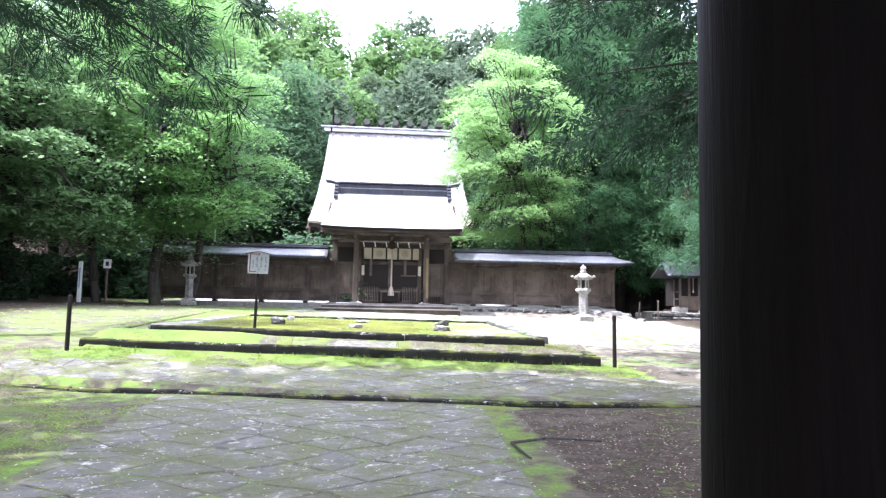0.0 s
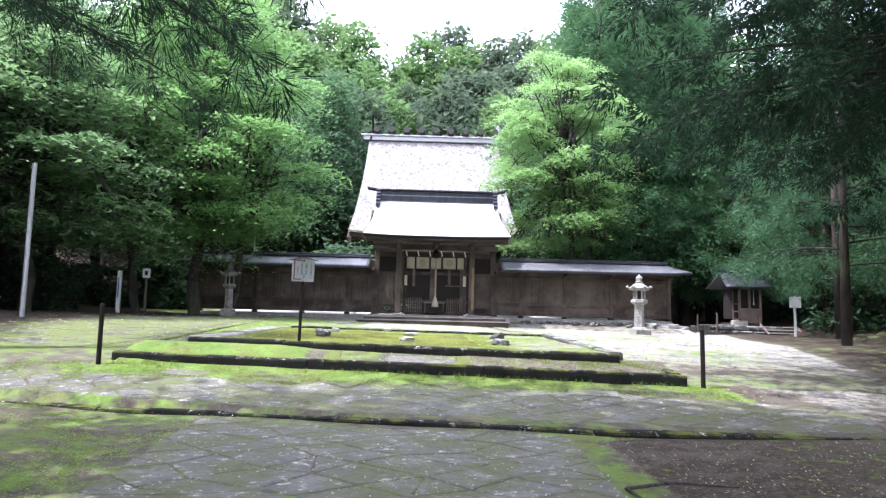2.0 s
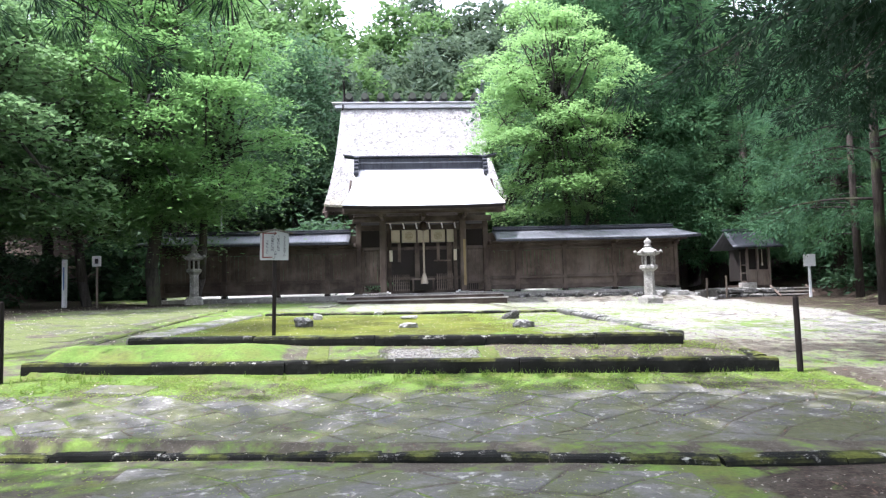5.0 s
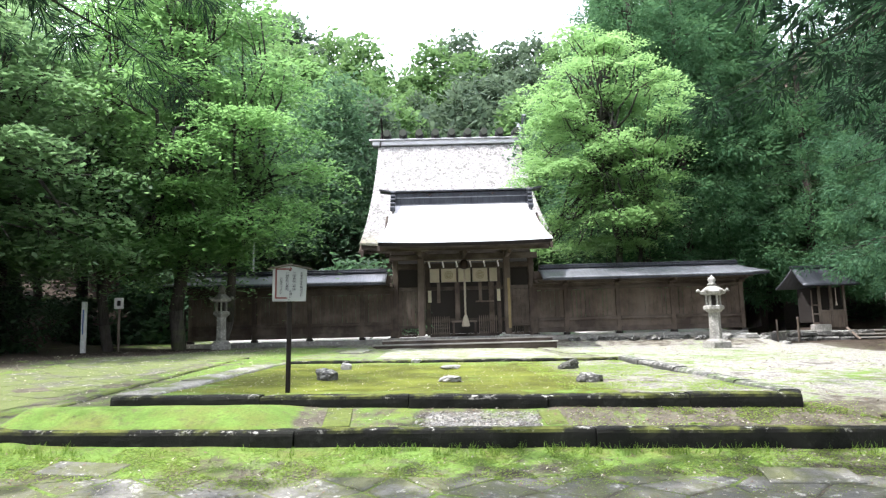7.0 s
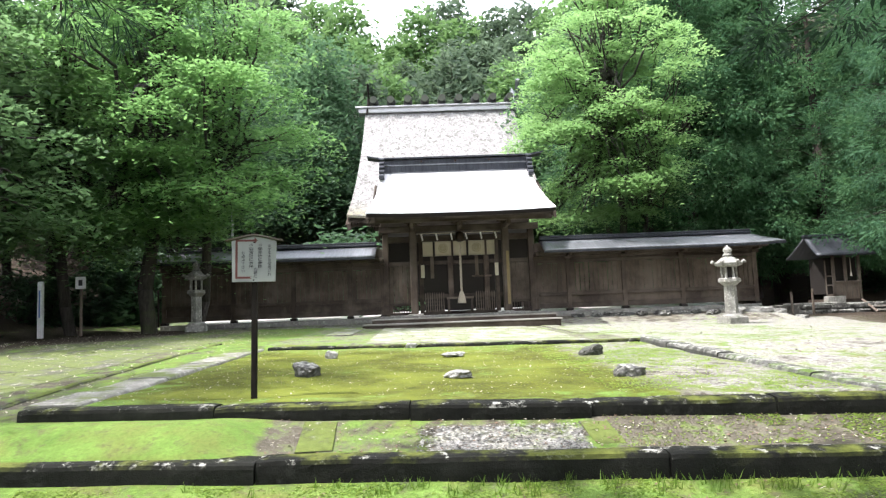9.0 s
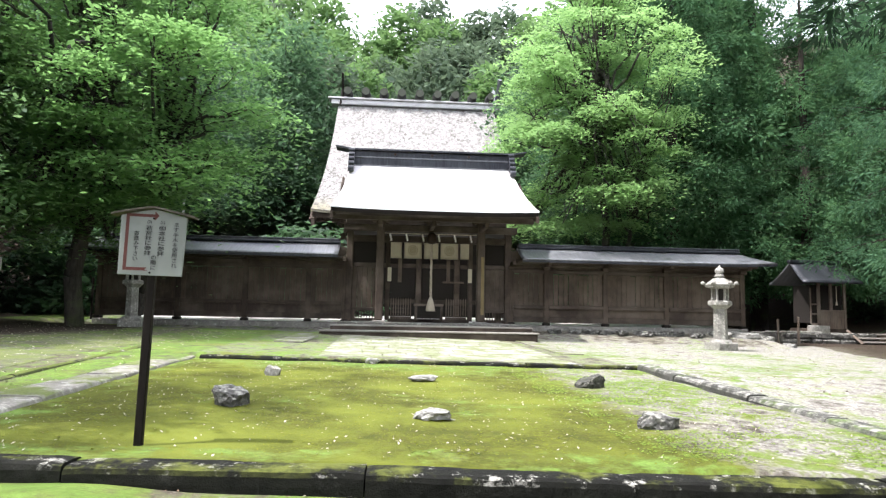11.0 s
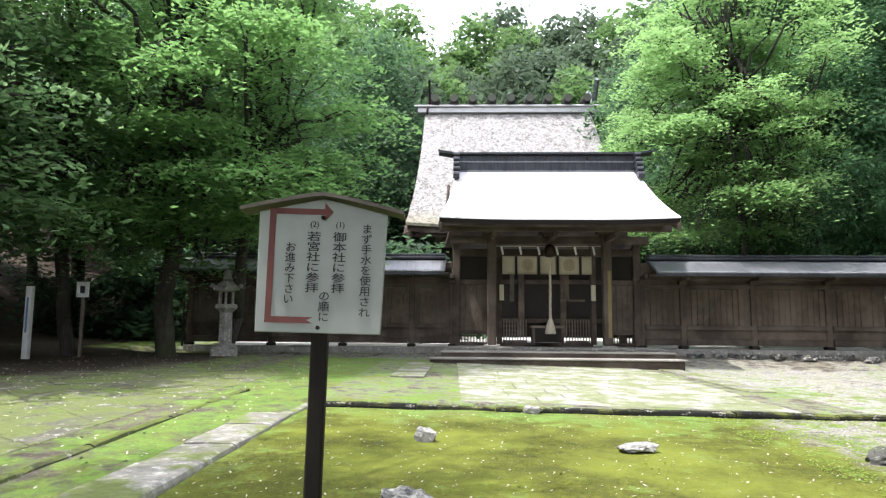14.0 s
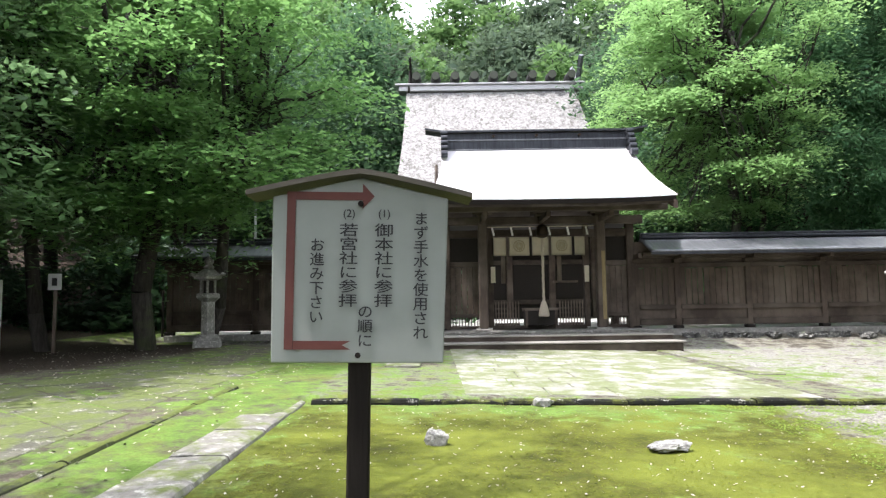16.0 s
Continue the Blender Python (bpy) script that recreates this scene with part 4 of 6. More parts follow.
# ---- the small shrine ----
def build_small_shrine():
    g0 = ground_z(16.5, 38.5)
    b = thing("stone_platform", 17.2, 38.6, g0, "low rubble-stone platform under the small shrine", "platform")
    rng = random.Random(4)
    for row in range(2):
        x = -2.0
        while x < 1.9:
            w = rng.uniform(0.4, 0.8)
            part("stone", rough_block(bmesh.new(), x, x + w - 0.02, -1.5 + 0.05 * row, -1.0, -0.1 + row * 0.26, 0.15 + row * 0.26, rng.random(), 0.06), ROCK, b)
            x += w
    part("fill", boxes((-1.95, 1.95, -1.1, 1.6, -0.3, 0.38), bevel=0.03), FOOTING, b)
    part("cap_slab", rough_block(bmesh.new(), -1.95, -0.4, -1.3, 0.4, 0.385, 0.47, 2, 0.03), GRANITE, b)
    st = thing("wooden_steps", 19.0, 37.2, ground_z(19, 37.2), "short pale wooden steps beside the platform", "steps")
    for i in range(3):
        part("tread", boxes((-0.9, 0.9, -0.5 + i * 0.28, -0.2 + i * 0.28, 0.06 + i * 0.16, 0.12 + i * 0.16), bevel=0.01), WOOD_STEP, st)
    for x in (-0.95, 0.95):
        part("stringer", rods(((x, -0.6, 0.02), (x, 0.35, 0.55), 0.06), n=4), WOOD_GREY, st)
    s = thing("small_shrine", 17.1, 38.7, g0 + 0.42, "small weathered wooden shrine with a grey roof", "shrine")
    s.matrix_basis = pose(17.45, 38.7, g0 + 0.40) @ Matrix.Diagonal((0.78, 0.8, 0.92, 1))
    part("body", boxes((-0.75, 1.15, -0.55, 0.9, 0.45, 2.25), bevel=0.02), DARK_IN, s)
    part("pedestal", boxes((-0.95, 0.1, -1.05, -0.6, 0.0, 0.35), bevel=0.03), GRANITE, s, "pale stone plinth")
    part("lower_panel", boxes((-0.3, 1.2, -0.78, -0.6, 0.2, 1.0), bevel=0.01), WOOD_GREY, s)
    part("lattice_door", boxes((-0.9, -0.84, -0.9, -0.84, 0.35, 2.1), (-0.5, -0.44, -0.9, -0.84, 0.35, 2.1), (-0.9, -0.44, -0.9, -0.85, 0.35, 0.45), (-0.9, -0.44, -0.9, -0.85, 0.85, 0.92), (-0.9, -0.44, -0.9, -0.85, 1.3, 1.37), bevel=0.006), WOOD_GREY, s)
    for x in (-0.35, 0.35, 1.15):
        part("post", boxes((x - 0.07, x + 0.07, -0.85, -0.71, 0.2, 2.35), bevel=0.01), WOOD_GREY, s)
    part("counter", boxes((-0.3, 1.2, -0.9, -0.55, 1.0, 1.08), bevel=0.01), WOOD_GREY, s)
    part("bell_rope", rods(((0.6, -0.92, 2.2), (0.6, -0.92, 1.45), 0.02), ((0.6, -0.92, 1.5), (0.6, -0.92, 1.3), 0.03, 0.06)), ROPE, s)
    part("floor", boxes((-0.9, 1.3, -0.75, 1.0, 0.05, 0.2), bevel=0.01), WOOD_DARK, s)

    def top(u, v):
        return Vector((-1.35 + 2.95 * u + 0.25 * v * (2 * u - 1), 0.2 - 1.6 * v, 3.35 - 1.25 * v + 0.28 * v * v))
    # Darker metal than the rear slope: the cedar shade is put into it.
    part("roof", sheet(top, 8, 8, 0.09), RIDGE_METAL, s, "grey curved shingled roof, cedar shade put into its colour", True)
    part("rear_roof", sheet(lambda u, v: Vector((top(u, v).x, 0.4 - top(u, v).y, top(u, v).z)), 4, 4, 0.09), COPPER, s)
    part("ridge", boxes((-1.4, 1.65, 0.05, 0.35, 3.32, 3.46), bevel=0.02), RIDGE_METAL, s)


build_small_shrine()


# ---- stone lanterns ----
def build_lantern(x, y, z, height, label, seed):
    t = thing("stone_lantern", x, y, z, label, "stone lantern", "stone lanterns", turn=12)
    k = height / 2.62
    o = math.pi / 6

    def tp(name, prof, n=6, mat=GRANITE, smooth=False, parent=t, lab=""):
        return part(name, turned([(r * k, h * k) for r, h in prof], n, o), mat, parent, lab, smooth)
    part("base_block", rough_block(bmesh.new(), -0.36 * k, 0.36 * k, -0.36 * k, 0.36 * k, -0.1, 0.24 * k, seed, 0.035), GRANITE, t)
    tp("base_ring", [(0.30, 0.2), (0.34, 0.25), (0.28, 0.33)], 12, smooth=False)
    tp("shaft", [(0.215, 0.3), (0.205, 0.7), (0.20, 1.28)])
    tp("platform", [(0.2, 1.27), (0.28, 1.34), (0.36, 1.40), (0.36, 1.50), (0.31, 1.53)])
    # Dark core in place of the shaded hollow.
    box_bm = turned([(0.14 * k, 1.52 * k), (0.14 * k, 1.92 * k)], 6, o)
    part("fire_box", box_bm, DARK_IN, t)
    for i in range(6):
        a = o + i * math.pi / 3
        part("fire_box_post", rods(((0.225 * k * math.cos(a), 0.225 * k * math.sin(a), 1.52 * k), (0.225 * k * math.cos(a), 0.225 * k * math.sin(a), 1.93 * k), 0.04 * k), n=6), GRANITE, t)
    cap = tp("roof", [(0.25, 1.90), (0.43, 1.95), (0.46, 2.03), (0.34, 2.11), (0.20, 2.22), (0.13, 2.25)], lab="six-sided stone roof with curled corners")
    for i in range(6):
        a = o + i * math.pi / 3
        c, s = math.cos(a), math.sin(a)
        bm = boulder(0.085 * k, 0.085 * k, 0.085 * k, seed + i, 1, 0.15)
        bmesh.ops.translate(bm, verts=bm.verts, vec=(0.49 * k * c, 0.49 * k * s, 2.06 * k))
        part("corner_scroll", bm, GRANITE, cap, "", True)
    tp("finial", [(0.12, 2.24), (0.17, 2.29), (0.13, 2.33), (0.10, 2.37), (0.15, 2.45), (0.12, 2.53), (0.05, 2.58), (0.015, 2.64)], 12, smooth=True)
    return t


build_lantern(9.32, 31.25, ground_z(9.3, 31.25), 2.68, "pale granite lantern standing on a square block", 2)
build_lantern(-9.12, 31.8, ground_z(-9.1, 31.8) + 0.02, 2.40, "mossy shaded stone lantern beneath the trees", 5)


# ---- the notice board ----
def text_mesh(name, body, size, x, z, y, parent, material=INK, thick=0.0006, spacing=1.0):
    cu = bpy.data.curves.new("lettering", "FONT")
    cu.body, cu.size, cu.align_x, cu.align_y, cu.space_line, cu.resolution_u = body, size, "CENTER", "TOP", spacing, 3
    cu.extrude = thick
    cu.offset = size * 0.005
    ob = new("lettering", cu)
    dg = bpy.context.evaluated_depsgraph_get()
    data = bpy.data.meshes.new_from_object(ob.evaluated_get(dg))
    bpy.data.objects.remove(ob)
    data.name = name
    data.materials.clear()
    data.materials.append(material)
    t = new(name, data)
    t.parent = parent
    t.matrix_basis = pose(x, y, z, 90, 0, 0)
    return t


def build_sign():
    zg = ground_z(-2.95, 15.6)
    s = thing("notice_board", -2.955, 15.66, zg, "white painted wooden notice board on a dark post", "sign", turn=3)
    s.matrix_basis = pose(-3.0, 15.66, zg, 0, 1.1, 3)
    part("post", boxes((-0.03, 0.03, 0.012, 0.07, -0.1, 1.72), bevel=0.006), WOOD_BLACK, s, "dark square post")
    bm = bmesh.new()
    pts = [(-0.232, 1.235), (0.226, 1.235), (0.238, 1.68), (0.0, 1.735), (-0.238, 1.68)]
    f = [bm.verts.new((x, -0.01, z)) for x, z in pts]
    r = [bm.verts.new((x, 0.012, z)) for x, z in pts]
    bm.faces.new(f), bm.faces.new(r[::-1])
    for i in range(5):
        bm.faces.new((f[i], r[i], r[(i + 1) % 5], f[(i + 1) % 5]))
    bmesh.ops.recalc_face_normals(bm, faces=bm.faces)
    bmesh.ops.bevel(bm, geom=bm.edges[:], offset=0.003, segments=1, affect="EDGES")
    board = part("board", bm, BOARD_PAINT, s)
    for d in (-1, 1):
        bm = sheet(lambda u, v: Vector((d * 0.30 * u, -0.055 + 0.13 * v, 1.752 - 0.062 * u ** 1.2)), 8, 1, 0.014)
        part("roof_board", bm, WOOD_COVER, s, "thin sloping cover board")
    y = -0.0125
    bars = bmesh.new()
    box(bars, -0.198, -0.175, y - 0.001, y + 0.002, 1.270, 1.694, 0)
    box(bars, -0.1745, 0.005, y - 0.001, y + 0.002, 1.672, 1.694, 0)
    v = [bars.verts.new(p) for p in ((0.005, y - 0.001, 1.718), (0.037, y - 0.001, 1.683), (0.005, y - 0.001, 1.648))]
    bars.faces.new(v[::-1])
    part("red_arrow", bars, RED_PAINT, board, "faded red painted route arrow")
    tail = bmesh.new()
    box(tail, -0.1745, -0.05, y - 0.001, y + 0.002, 1.270, 1.293, 0)
    v = [tail.verts.new(p) for p in ((-0.05, y - 0.001, 1.293), (-0.05, y - 0.001, 1.270), (-0.022, y - 0.001, 1.270), (-0.045, y - 0.001, 1.2815), (-0.022, y - 0.001, 1.293))]
    tail.faces.new((v[0], v[1], v[2], v[3], v[4]))
    part("red_tail", tail, RED_PAINT, board)
    for body, size, x, z, wide in (
            ("まず手水を使用され", 0.0385, 0.164, 1.640, 1.1), ("御本社に参拝", 0.0380, 0.064, 1.607, 1.38), ("若宮社に参拝", 0.0380, -0.031, 1.607, 1.38),
            ("お進み下さい", 0.0385, -0.115, 1.566, 1.05), ("の順に", 0.0385, 0.016, 1.388, 1.1)):
        col = text_mesh("lettering", "\n".join(body), size, x, z, y - 0.001, board)
        col.scale = (wide, 1, 1)
    text_mesh("lettering", "(1)", 0.030, 0.064, 1.650, y - 0.001, board)
    text_mesh("lettering", "(2)", 0.030, -0.031, 1.650, y - 0.001, board)
    for x, z in ((0.0, 1.662), (-0.002, 1.255)):
        part("bolt", rods(((x, y, z), (x, y - 0.008, z), 0.008), n=8), WOOD_BLACK, board)


build_sign()


# ---- rocks ----
def hewn_rock(rx, ry, rz, seed, cuts=9, tilt=0.0):
    """A broken rock: a lump cut by random planes, then roughened."""
    rng = random.Random(seed)
    bm = bmesh.new()
    bmesh.ops.create_icosphere(bm, subdivisions=4, radius=1.25)
    planes = [(Vector((math.sin(tilt), -0.1, math.cos(tilt))).normalized(), 0.55)]
    for _ in range(cuts):
        n = Vector((rng.gauss(0, 1), rng.gauss(0, 1), rng.gauss(0, 0.6))).normalized()
        planes.append((n, rng.uniform(0.78, 1.05)))
    off = Vector((seed * 2.3, seed * 5.1, seed))
    for v in bm.verts:
        for n, d in planes:
            e = v.co.dot(n) - d
            if e > 0:
                v.co -= n * e * 0.94
        k = 1 + 0.20 * noise.noise(v.co * 2.2 + off) + 0.12 * noise.noise(v.co * 6 + off)
        v.co = Vector((v.co.x * rx * k, v.co.y * ry * k, max(-0.35, v.co.z) * rz * k))
    return bm


for i, (x, y, rx, ry, rz, tilt) in enumerate(((-2.78, 17.62, 0.21, 0.18, 0.24, 0.15), (-2.84, 20.42, 0.12, 0.10, 0.16, 0.1), (-0.72, 20.15, 0.23, 0.14, 0.08, -0.05), (1.66, 19.95, 0.25, 0.15, 0.19, -0.55), (-0.75, 16.98, 0.21, 0.14, 0.10, 0.06), (1.39, 16.85, 0.25, 0.13, 0.16, 0.2), (-1.5, 22.75, 0.14, 0.09, 0.11, 0.0))):
    r = finish("rock", hewn_rock(rx * 0.86, ry * 0.86, rz * 0.86, i + 2, 14, tilt), (ROCK_PALE if i in (1, 2, 4, 6) else ROCK_DARK if i == 3 else ROCK), smooth=False)
    r.matrix_basis = pose(x, y, ground_z(x, y) + 0.035, 0, 0, i * 40 % 30 - 10)
    tagged(r, "dark tilted rock set in the moss bed" if i == 3 else "pale lichened rock set in the moss bed", "rock", "rocks in the moss bed")

for x, y in ((9.9, 34.15), (10.8, 34.2), (12.4, 33.9), (13.2, 33.8), (7.9, 34.3), (8.6, 34.3), (6.6, 34.35), (5.4, 34.35), (11.6, 34.1), (7.2, 34.35), (6.0, 34.4), (9.2, 34.3), (4.7, 34.4)):
    r = finish("rock", hewn_rock(0.46 if x in (10.8, 11.6) else 0.30 + 0.09 * math.sin(x * 9), 0.20, 0.28 if x in (10.8, 11.6) else 0.17, int(x * 10), 8, 0.1), ROCK_PALE if x > 10 else ROCK, smooth=False)
    r.matrix_basis = pose(x, y, ground_z(x, y) + 0.02, 0, 0, x * 60)
    tagged(r, "grey boulder at the foot of the fence", "rock", "boulders along the fence")


# ---- posts, signs and poles ----
def stake(name, x, y, h, r, material, label, category, group="", lean=0.0):
    zg = ground_z(x, y)
    p = thing(name, x, y, zg, label, category, group)
    bm = rods(((0, 0, -0.15), (0, lean, h - 0.02), r, r * 0.94), ((0, lean, h - 0.02), (0, lean, h), r * 0.94, r * 0.6), n=12)
    part("post", bm, material, p, "", False)
    return p


stake("short_post", -6.1, 13.5, 1.06, 0.042, WOOD_BLACK, "thin dark wooden post beside the kerb", "post", "posts beside the kerb")
stake("short_post", 4.72, 13.6, 1.07, 0.042, WOOD_BLACK, "thin dark wooden post beside the kerb", "post", "posts beside the kerb", 0.02)
stake("utility_pole", -12.05, 21.3, 4.55, 0.07, STEEL, "slim grey steel pole at the edge of the trees", "pole")
stake("tall_pole", -9.65, 38.0, 4.95, 0.05, STEEL, "thin pale pole behind the fence", "pole")
stake("dark_stake", -11.9, 35.5, 1.5, 0.04, WOOD_BLACK, "thin dark stake on the mossy clearing", "stake")
stake("wooden_stake", 13.6, 35.2, 1.0, 0.045, WOOD_GREY, "short pale stake beside the fence end", "stake", "stakes by the small shrine")
stake("wooden_stake", 15.05, 36.2, 1.1, 0.05, WOOD_GREY, "short pale stake beside the small shrine", "stake", "stakes by the small shrine")


def build_post_signs():
    z = ground_z(-12.45, 28.3)
    s = thing("white_post", -12.45, 28.3, z, "white square post with faded blue lettering", "post")
    p = part("post", boxes((-0.068, 0.068, -0.068, 0.068, -0.1, 1.66), bevel=0.012), WHITE_POST, s)
    part("lettering_bar", boxes((-0.022, 0.022, -0.073, -0.0695, 0.6, 1.4), bevel=0), BLUE, p)
    z = ground_z(-11.87, 29.45)
    s = thing("small_sign", -11.87, 29.45, z, "small white sign on a grey post by the trees", "sign")
    part("post", boxes((-0.035, 0.035, -0.02, 0.04, -0.1, 1.75), bevel=0.005), WOOD_GREY, s)
    b = part("board", boxes((-0.16, 0.16, -0.045, -0.022, 1.46, 1.84), bevel=0.006), WHITE_POST, s)
    part("lettering_bar", boxes((-0.06, 0.06, -0.05, -0.046, 1.56, 1.74), bevel=0), INK, b)
    z = ground_z(18.5, 34.9)
    s = thing("small_sign", 18.5, 34.9, z, "small white sign on a white post by the cedars", "sign")
    part("post", boxes((-0.05, 0.05, -0.02, 0.06, -0.1, 1.7), bevel=0.005), WHITE_POST, s)
    part("board", boxes((-0.3, 0.3, -0.05, -0.022, 1.45, 2.02), bevel=0.008), WHITE_POST, s)
    z = ground_z(-10.9, 17.0)
    s = thing("lantern_post", -12.0, 16.9, z, "white roadside lantern box on a pale post", "lamp post")
    part("post", boxes((-0.07, 0.07, -0.07, 0.07, -0.1, 1.7), bevel=0.01), WHITE_POST, s)
    part("head", boxes((-0.2, 0.2, -0.2, 0.2, 1.7, 2.25), bevel=0.02), WHITE_POST, s)
    part("cap", boxes((-0.3, 0.3, -0.3, 0.3, 2.25, 2.36), bevel=0.03), WOOD_GREY, s)


build_post_signs()

# the pillar at the start, with an unseen gateway added to shade it
gateway = thing("entrance_gateway", 0.0, 0.0, 0.0, "dark round pillar with an unseen roofed gateway added to shade it", "gateway")
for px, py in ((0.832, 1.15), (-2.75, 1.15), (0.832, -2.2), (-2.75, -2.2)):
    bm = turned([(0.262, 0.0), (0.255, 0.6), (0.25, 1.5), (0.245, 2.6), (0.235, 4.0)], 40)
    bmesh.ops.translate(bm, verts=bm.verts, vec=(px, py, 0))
    shaft = part("pillar", bm, WOOD_BLACK, gateway, "round wooden pillar, deep shade put into its near-black colour", True)
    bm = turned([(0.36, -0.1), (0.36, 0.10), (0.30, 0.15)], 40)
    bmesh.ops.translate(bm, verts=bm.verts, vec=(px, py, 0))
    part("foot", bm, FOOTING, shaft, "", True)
# Beams, walls, doors and roof are out of view, added to block light.
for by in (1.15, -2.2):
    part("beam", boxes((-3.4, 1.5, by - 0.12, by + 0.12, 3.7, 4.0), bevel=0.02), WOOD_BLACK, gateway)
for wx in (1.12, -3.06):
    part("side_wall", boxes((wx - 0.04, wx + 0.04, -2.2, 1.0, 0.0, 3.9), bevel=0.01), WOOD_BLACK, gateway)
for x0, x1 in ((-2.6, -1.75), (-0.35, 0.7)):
    part("door_leaf", boxes((x0, x1, -2.25, -2.19, 0.05, 3.68), bevel=0.01), WOOD_BLACK, gateway, "unseen dark door leaf added to keep light off the pillar")
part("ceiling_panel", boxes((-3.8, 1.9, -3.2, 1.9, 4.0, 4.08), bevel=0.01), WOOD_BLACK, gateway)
for d in (-1, 1):
    part("roof_slope", sheet(lambda u, v: Vector((-4.4 + 6.9 * u, -0.5 + d * 3.0 * v, 5.7 - 1.6 * v + 0.2 * v * v)), 4, 6, 0.15), COPPER, gateway)


# ---- trees ----
def leaf_quads(rng, pos, length, width, up, spread):
    """Rhombic leaves at pos; up: how far they lie flat; spread: random tilt."""
    n = len(pos)
    nor = rng.normal(size=(n, 3)) * spread
    nor[:, 2] += up
    nor /= np.linalg.norm(nor, axis=1)[:, None] + 1e-9
    a = rng.normal(size=(n, 3))
    a -= (a * nor).sum(1)[:, None] * nor
    a /= np.linalg.norm(a, axis=1)[:, None] + 1e-9
    b = np.cross(nor, a)
    sc = rng.uniform(0.65, 1.3, size=(n, 1))
    a, b = a * length * 0.5 * sc, b * width * 0.5 * sc
    v = np.stack([pos - a, pos - b * 0.9 + a * 0.1, pos + a, pos + b * 0.9 + a * 0.1], axis=1).reshape(-1, 3)
    return v, np.arange(4 * n).reshape(-1, 4)


def blob_clusters(rng, blobs, count):
    """Cluster centres in the outer shells of ellipsoids (centre, radii)."""
    vol = np.array([r[0] * r[1] + r[1] * r[2] for _, r in blobs])
    pick = rng.choice(len(blobs), size=count, p=vol / vol.sum())
    d = rng.normal(size=(count, 3))
    d /= np.linalg.norm(d, axis=1)[:, None]
    d[:, 2] = np.where(d[:, 2] < -0.45, -d[:, 2], d[:, 2])
    rad = rng.uniform(0.55, 1.08, size=(count, 1)) ** 0.7
    c, r = np.array([b[0] for b in blobs])[pick], np.array([b[1] for b in blobs])[pick]
    return c + d * r * rad


def limb(bm, pts, r0, r1, n=7):
    k = len(pts) - 1
    for i in range(k):
        rod(bm, pts[i], pts[i + 1], r0 + (r1 - r0) * i / k, r0 + (r1 - r0) * (i + 1) / k, n)


def wobble(rng, a, b, k, amp):
    a, b = Vector(a), Vector(b)
    return [a.lerp(b, i / k) + (Vector(rng.normal(size=3) * amp) if 0 < i < k else Vector((0, 0, 0))) for i in range(k + 1)]


def make_broadleaf(label, group, blobs, trunks, clusters, per, leaf_len, material, seed, pad=(0.45, 0.14), flat=1.4, category="tree"):
    """A tree at the origin: trunks [(foot, top, r)], a crown of leaf pads round limbs."""
    rng = np.random.default_rng(seed)
    t = thing("tree", 0, 0, 0, label, category, group)
    for foot, top, r in trunks:
        bm = bmesh.new()
        limb(bm, wobble(rng, (foot[0], foot[1], foot[2] - 0.3), top, 6, 0.12), r, r * 0.45, 9)
        part("trunk", bm, TRUNK, t, "", True)
    bm = bmesh.new()
    cen = blob_clusters(rng, blobs, clusters)
    for c, r in blobs:
        foot, top, tr = min(trunks, key=lambda q: (q[1][0] - c[0]) ** 2 + (q[1][1] - c[1]) ** 2)
        start = Vector(foot).lerp(Vector(top), float(rng.uniform(0.5, 0.9)))
        limb(bm, wobble(rng, start, c, 4, 0.2), tr * 0.42, tr * 0.12, 5)
        for _ in range(2):
            d = rng.normal(size=3)
            d /= np.linalg.norm(d)
            limb(bm, wobble(rng, Vector(c).lerp(start, 0.25), Vector(c) + Vector(d * np.array(r) * 0.85), 3, 0.12), tr * 0.14, tr * 0.03, 4)
    tagged(part("branch", bm, TRUNK, t, "", True), kind="stuff")
    off = rng.normal(size=(clusters, per, 3)) * np.array([pad[0], pad[0], pad[1]])
    rr = np.linalg.norm(off[:, :, :2], axis=2)
    off[:, :, 2] -= 0.25 * rr * rr / max(pad[0], 0.01)
    pos = (cen[:, None, :] + off).reshape(-1, 3)
    v, f = leaf_quads(rng, pos, leaf_len, leaf_len * 0.5, flat, 0.55)
    tagged(raw_mesh("crown", v, f, material, t), kind="stuff")
    return t


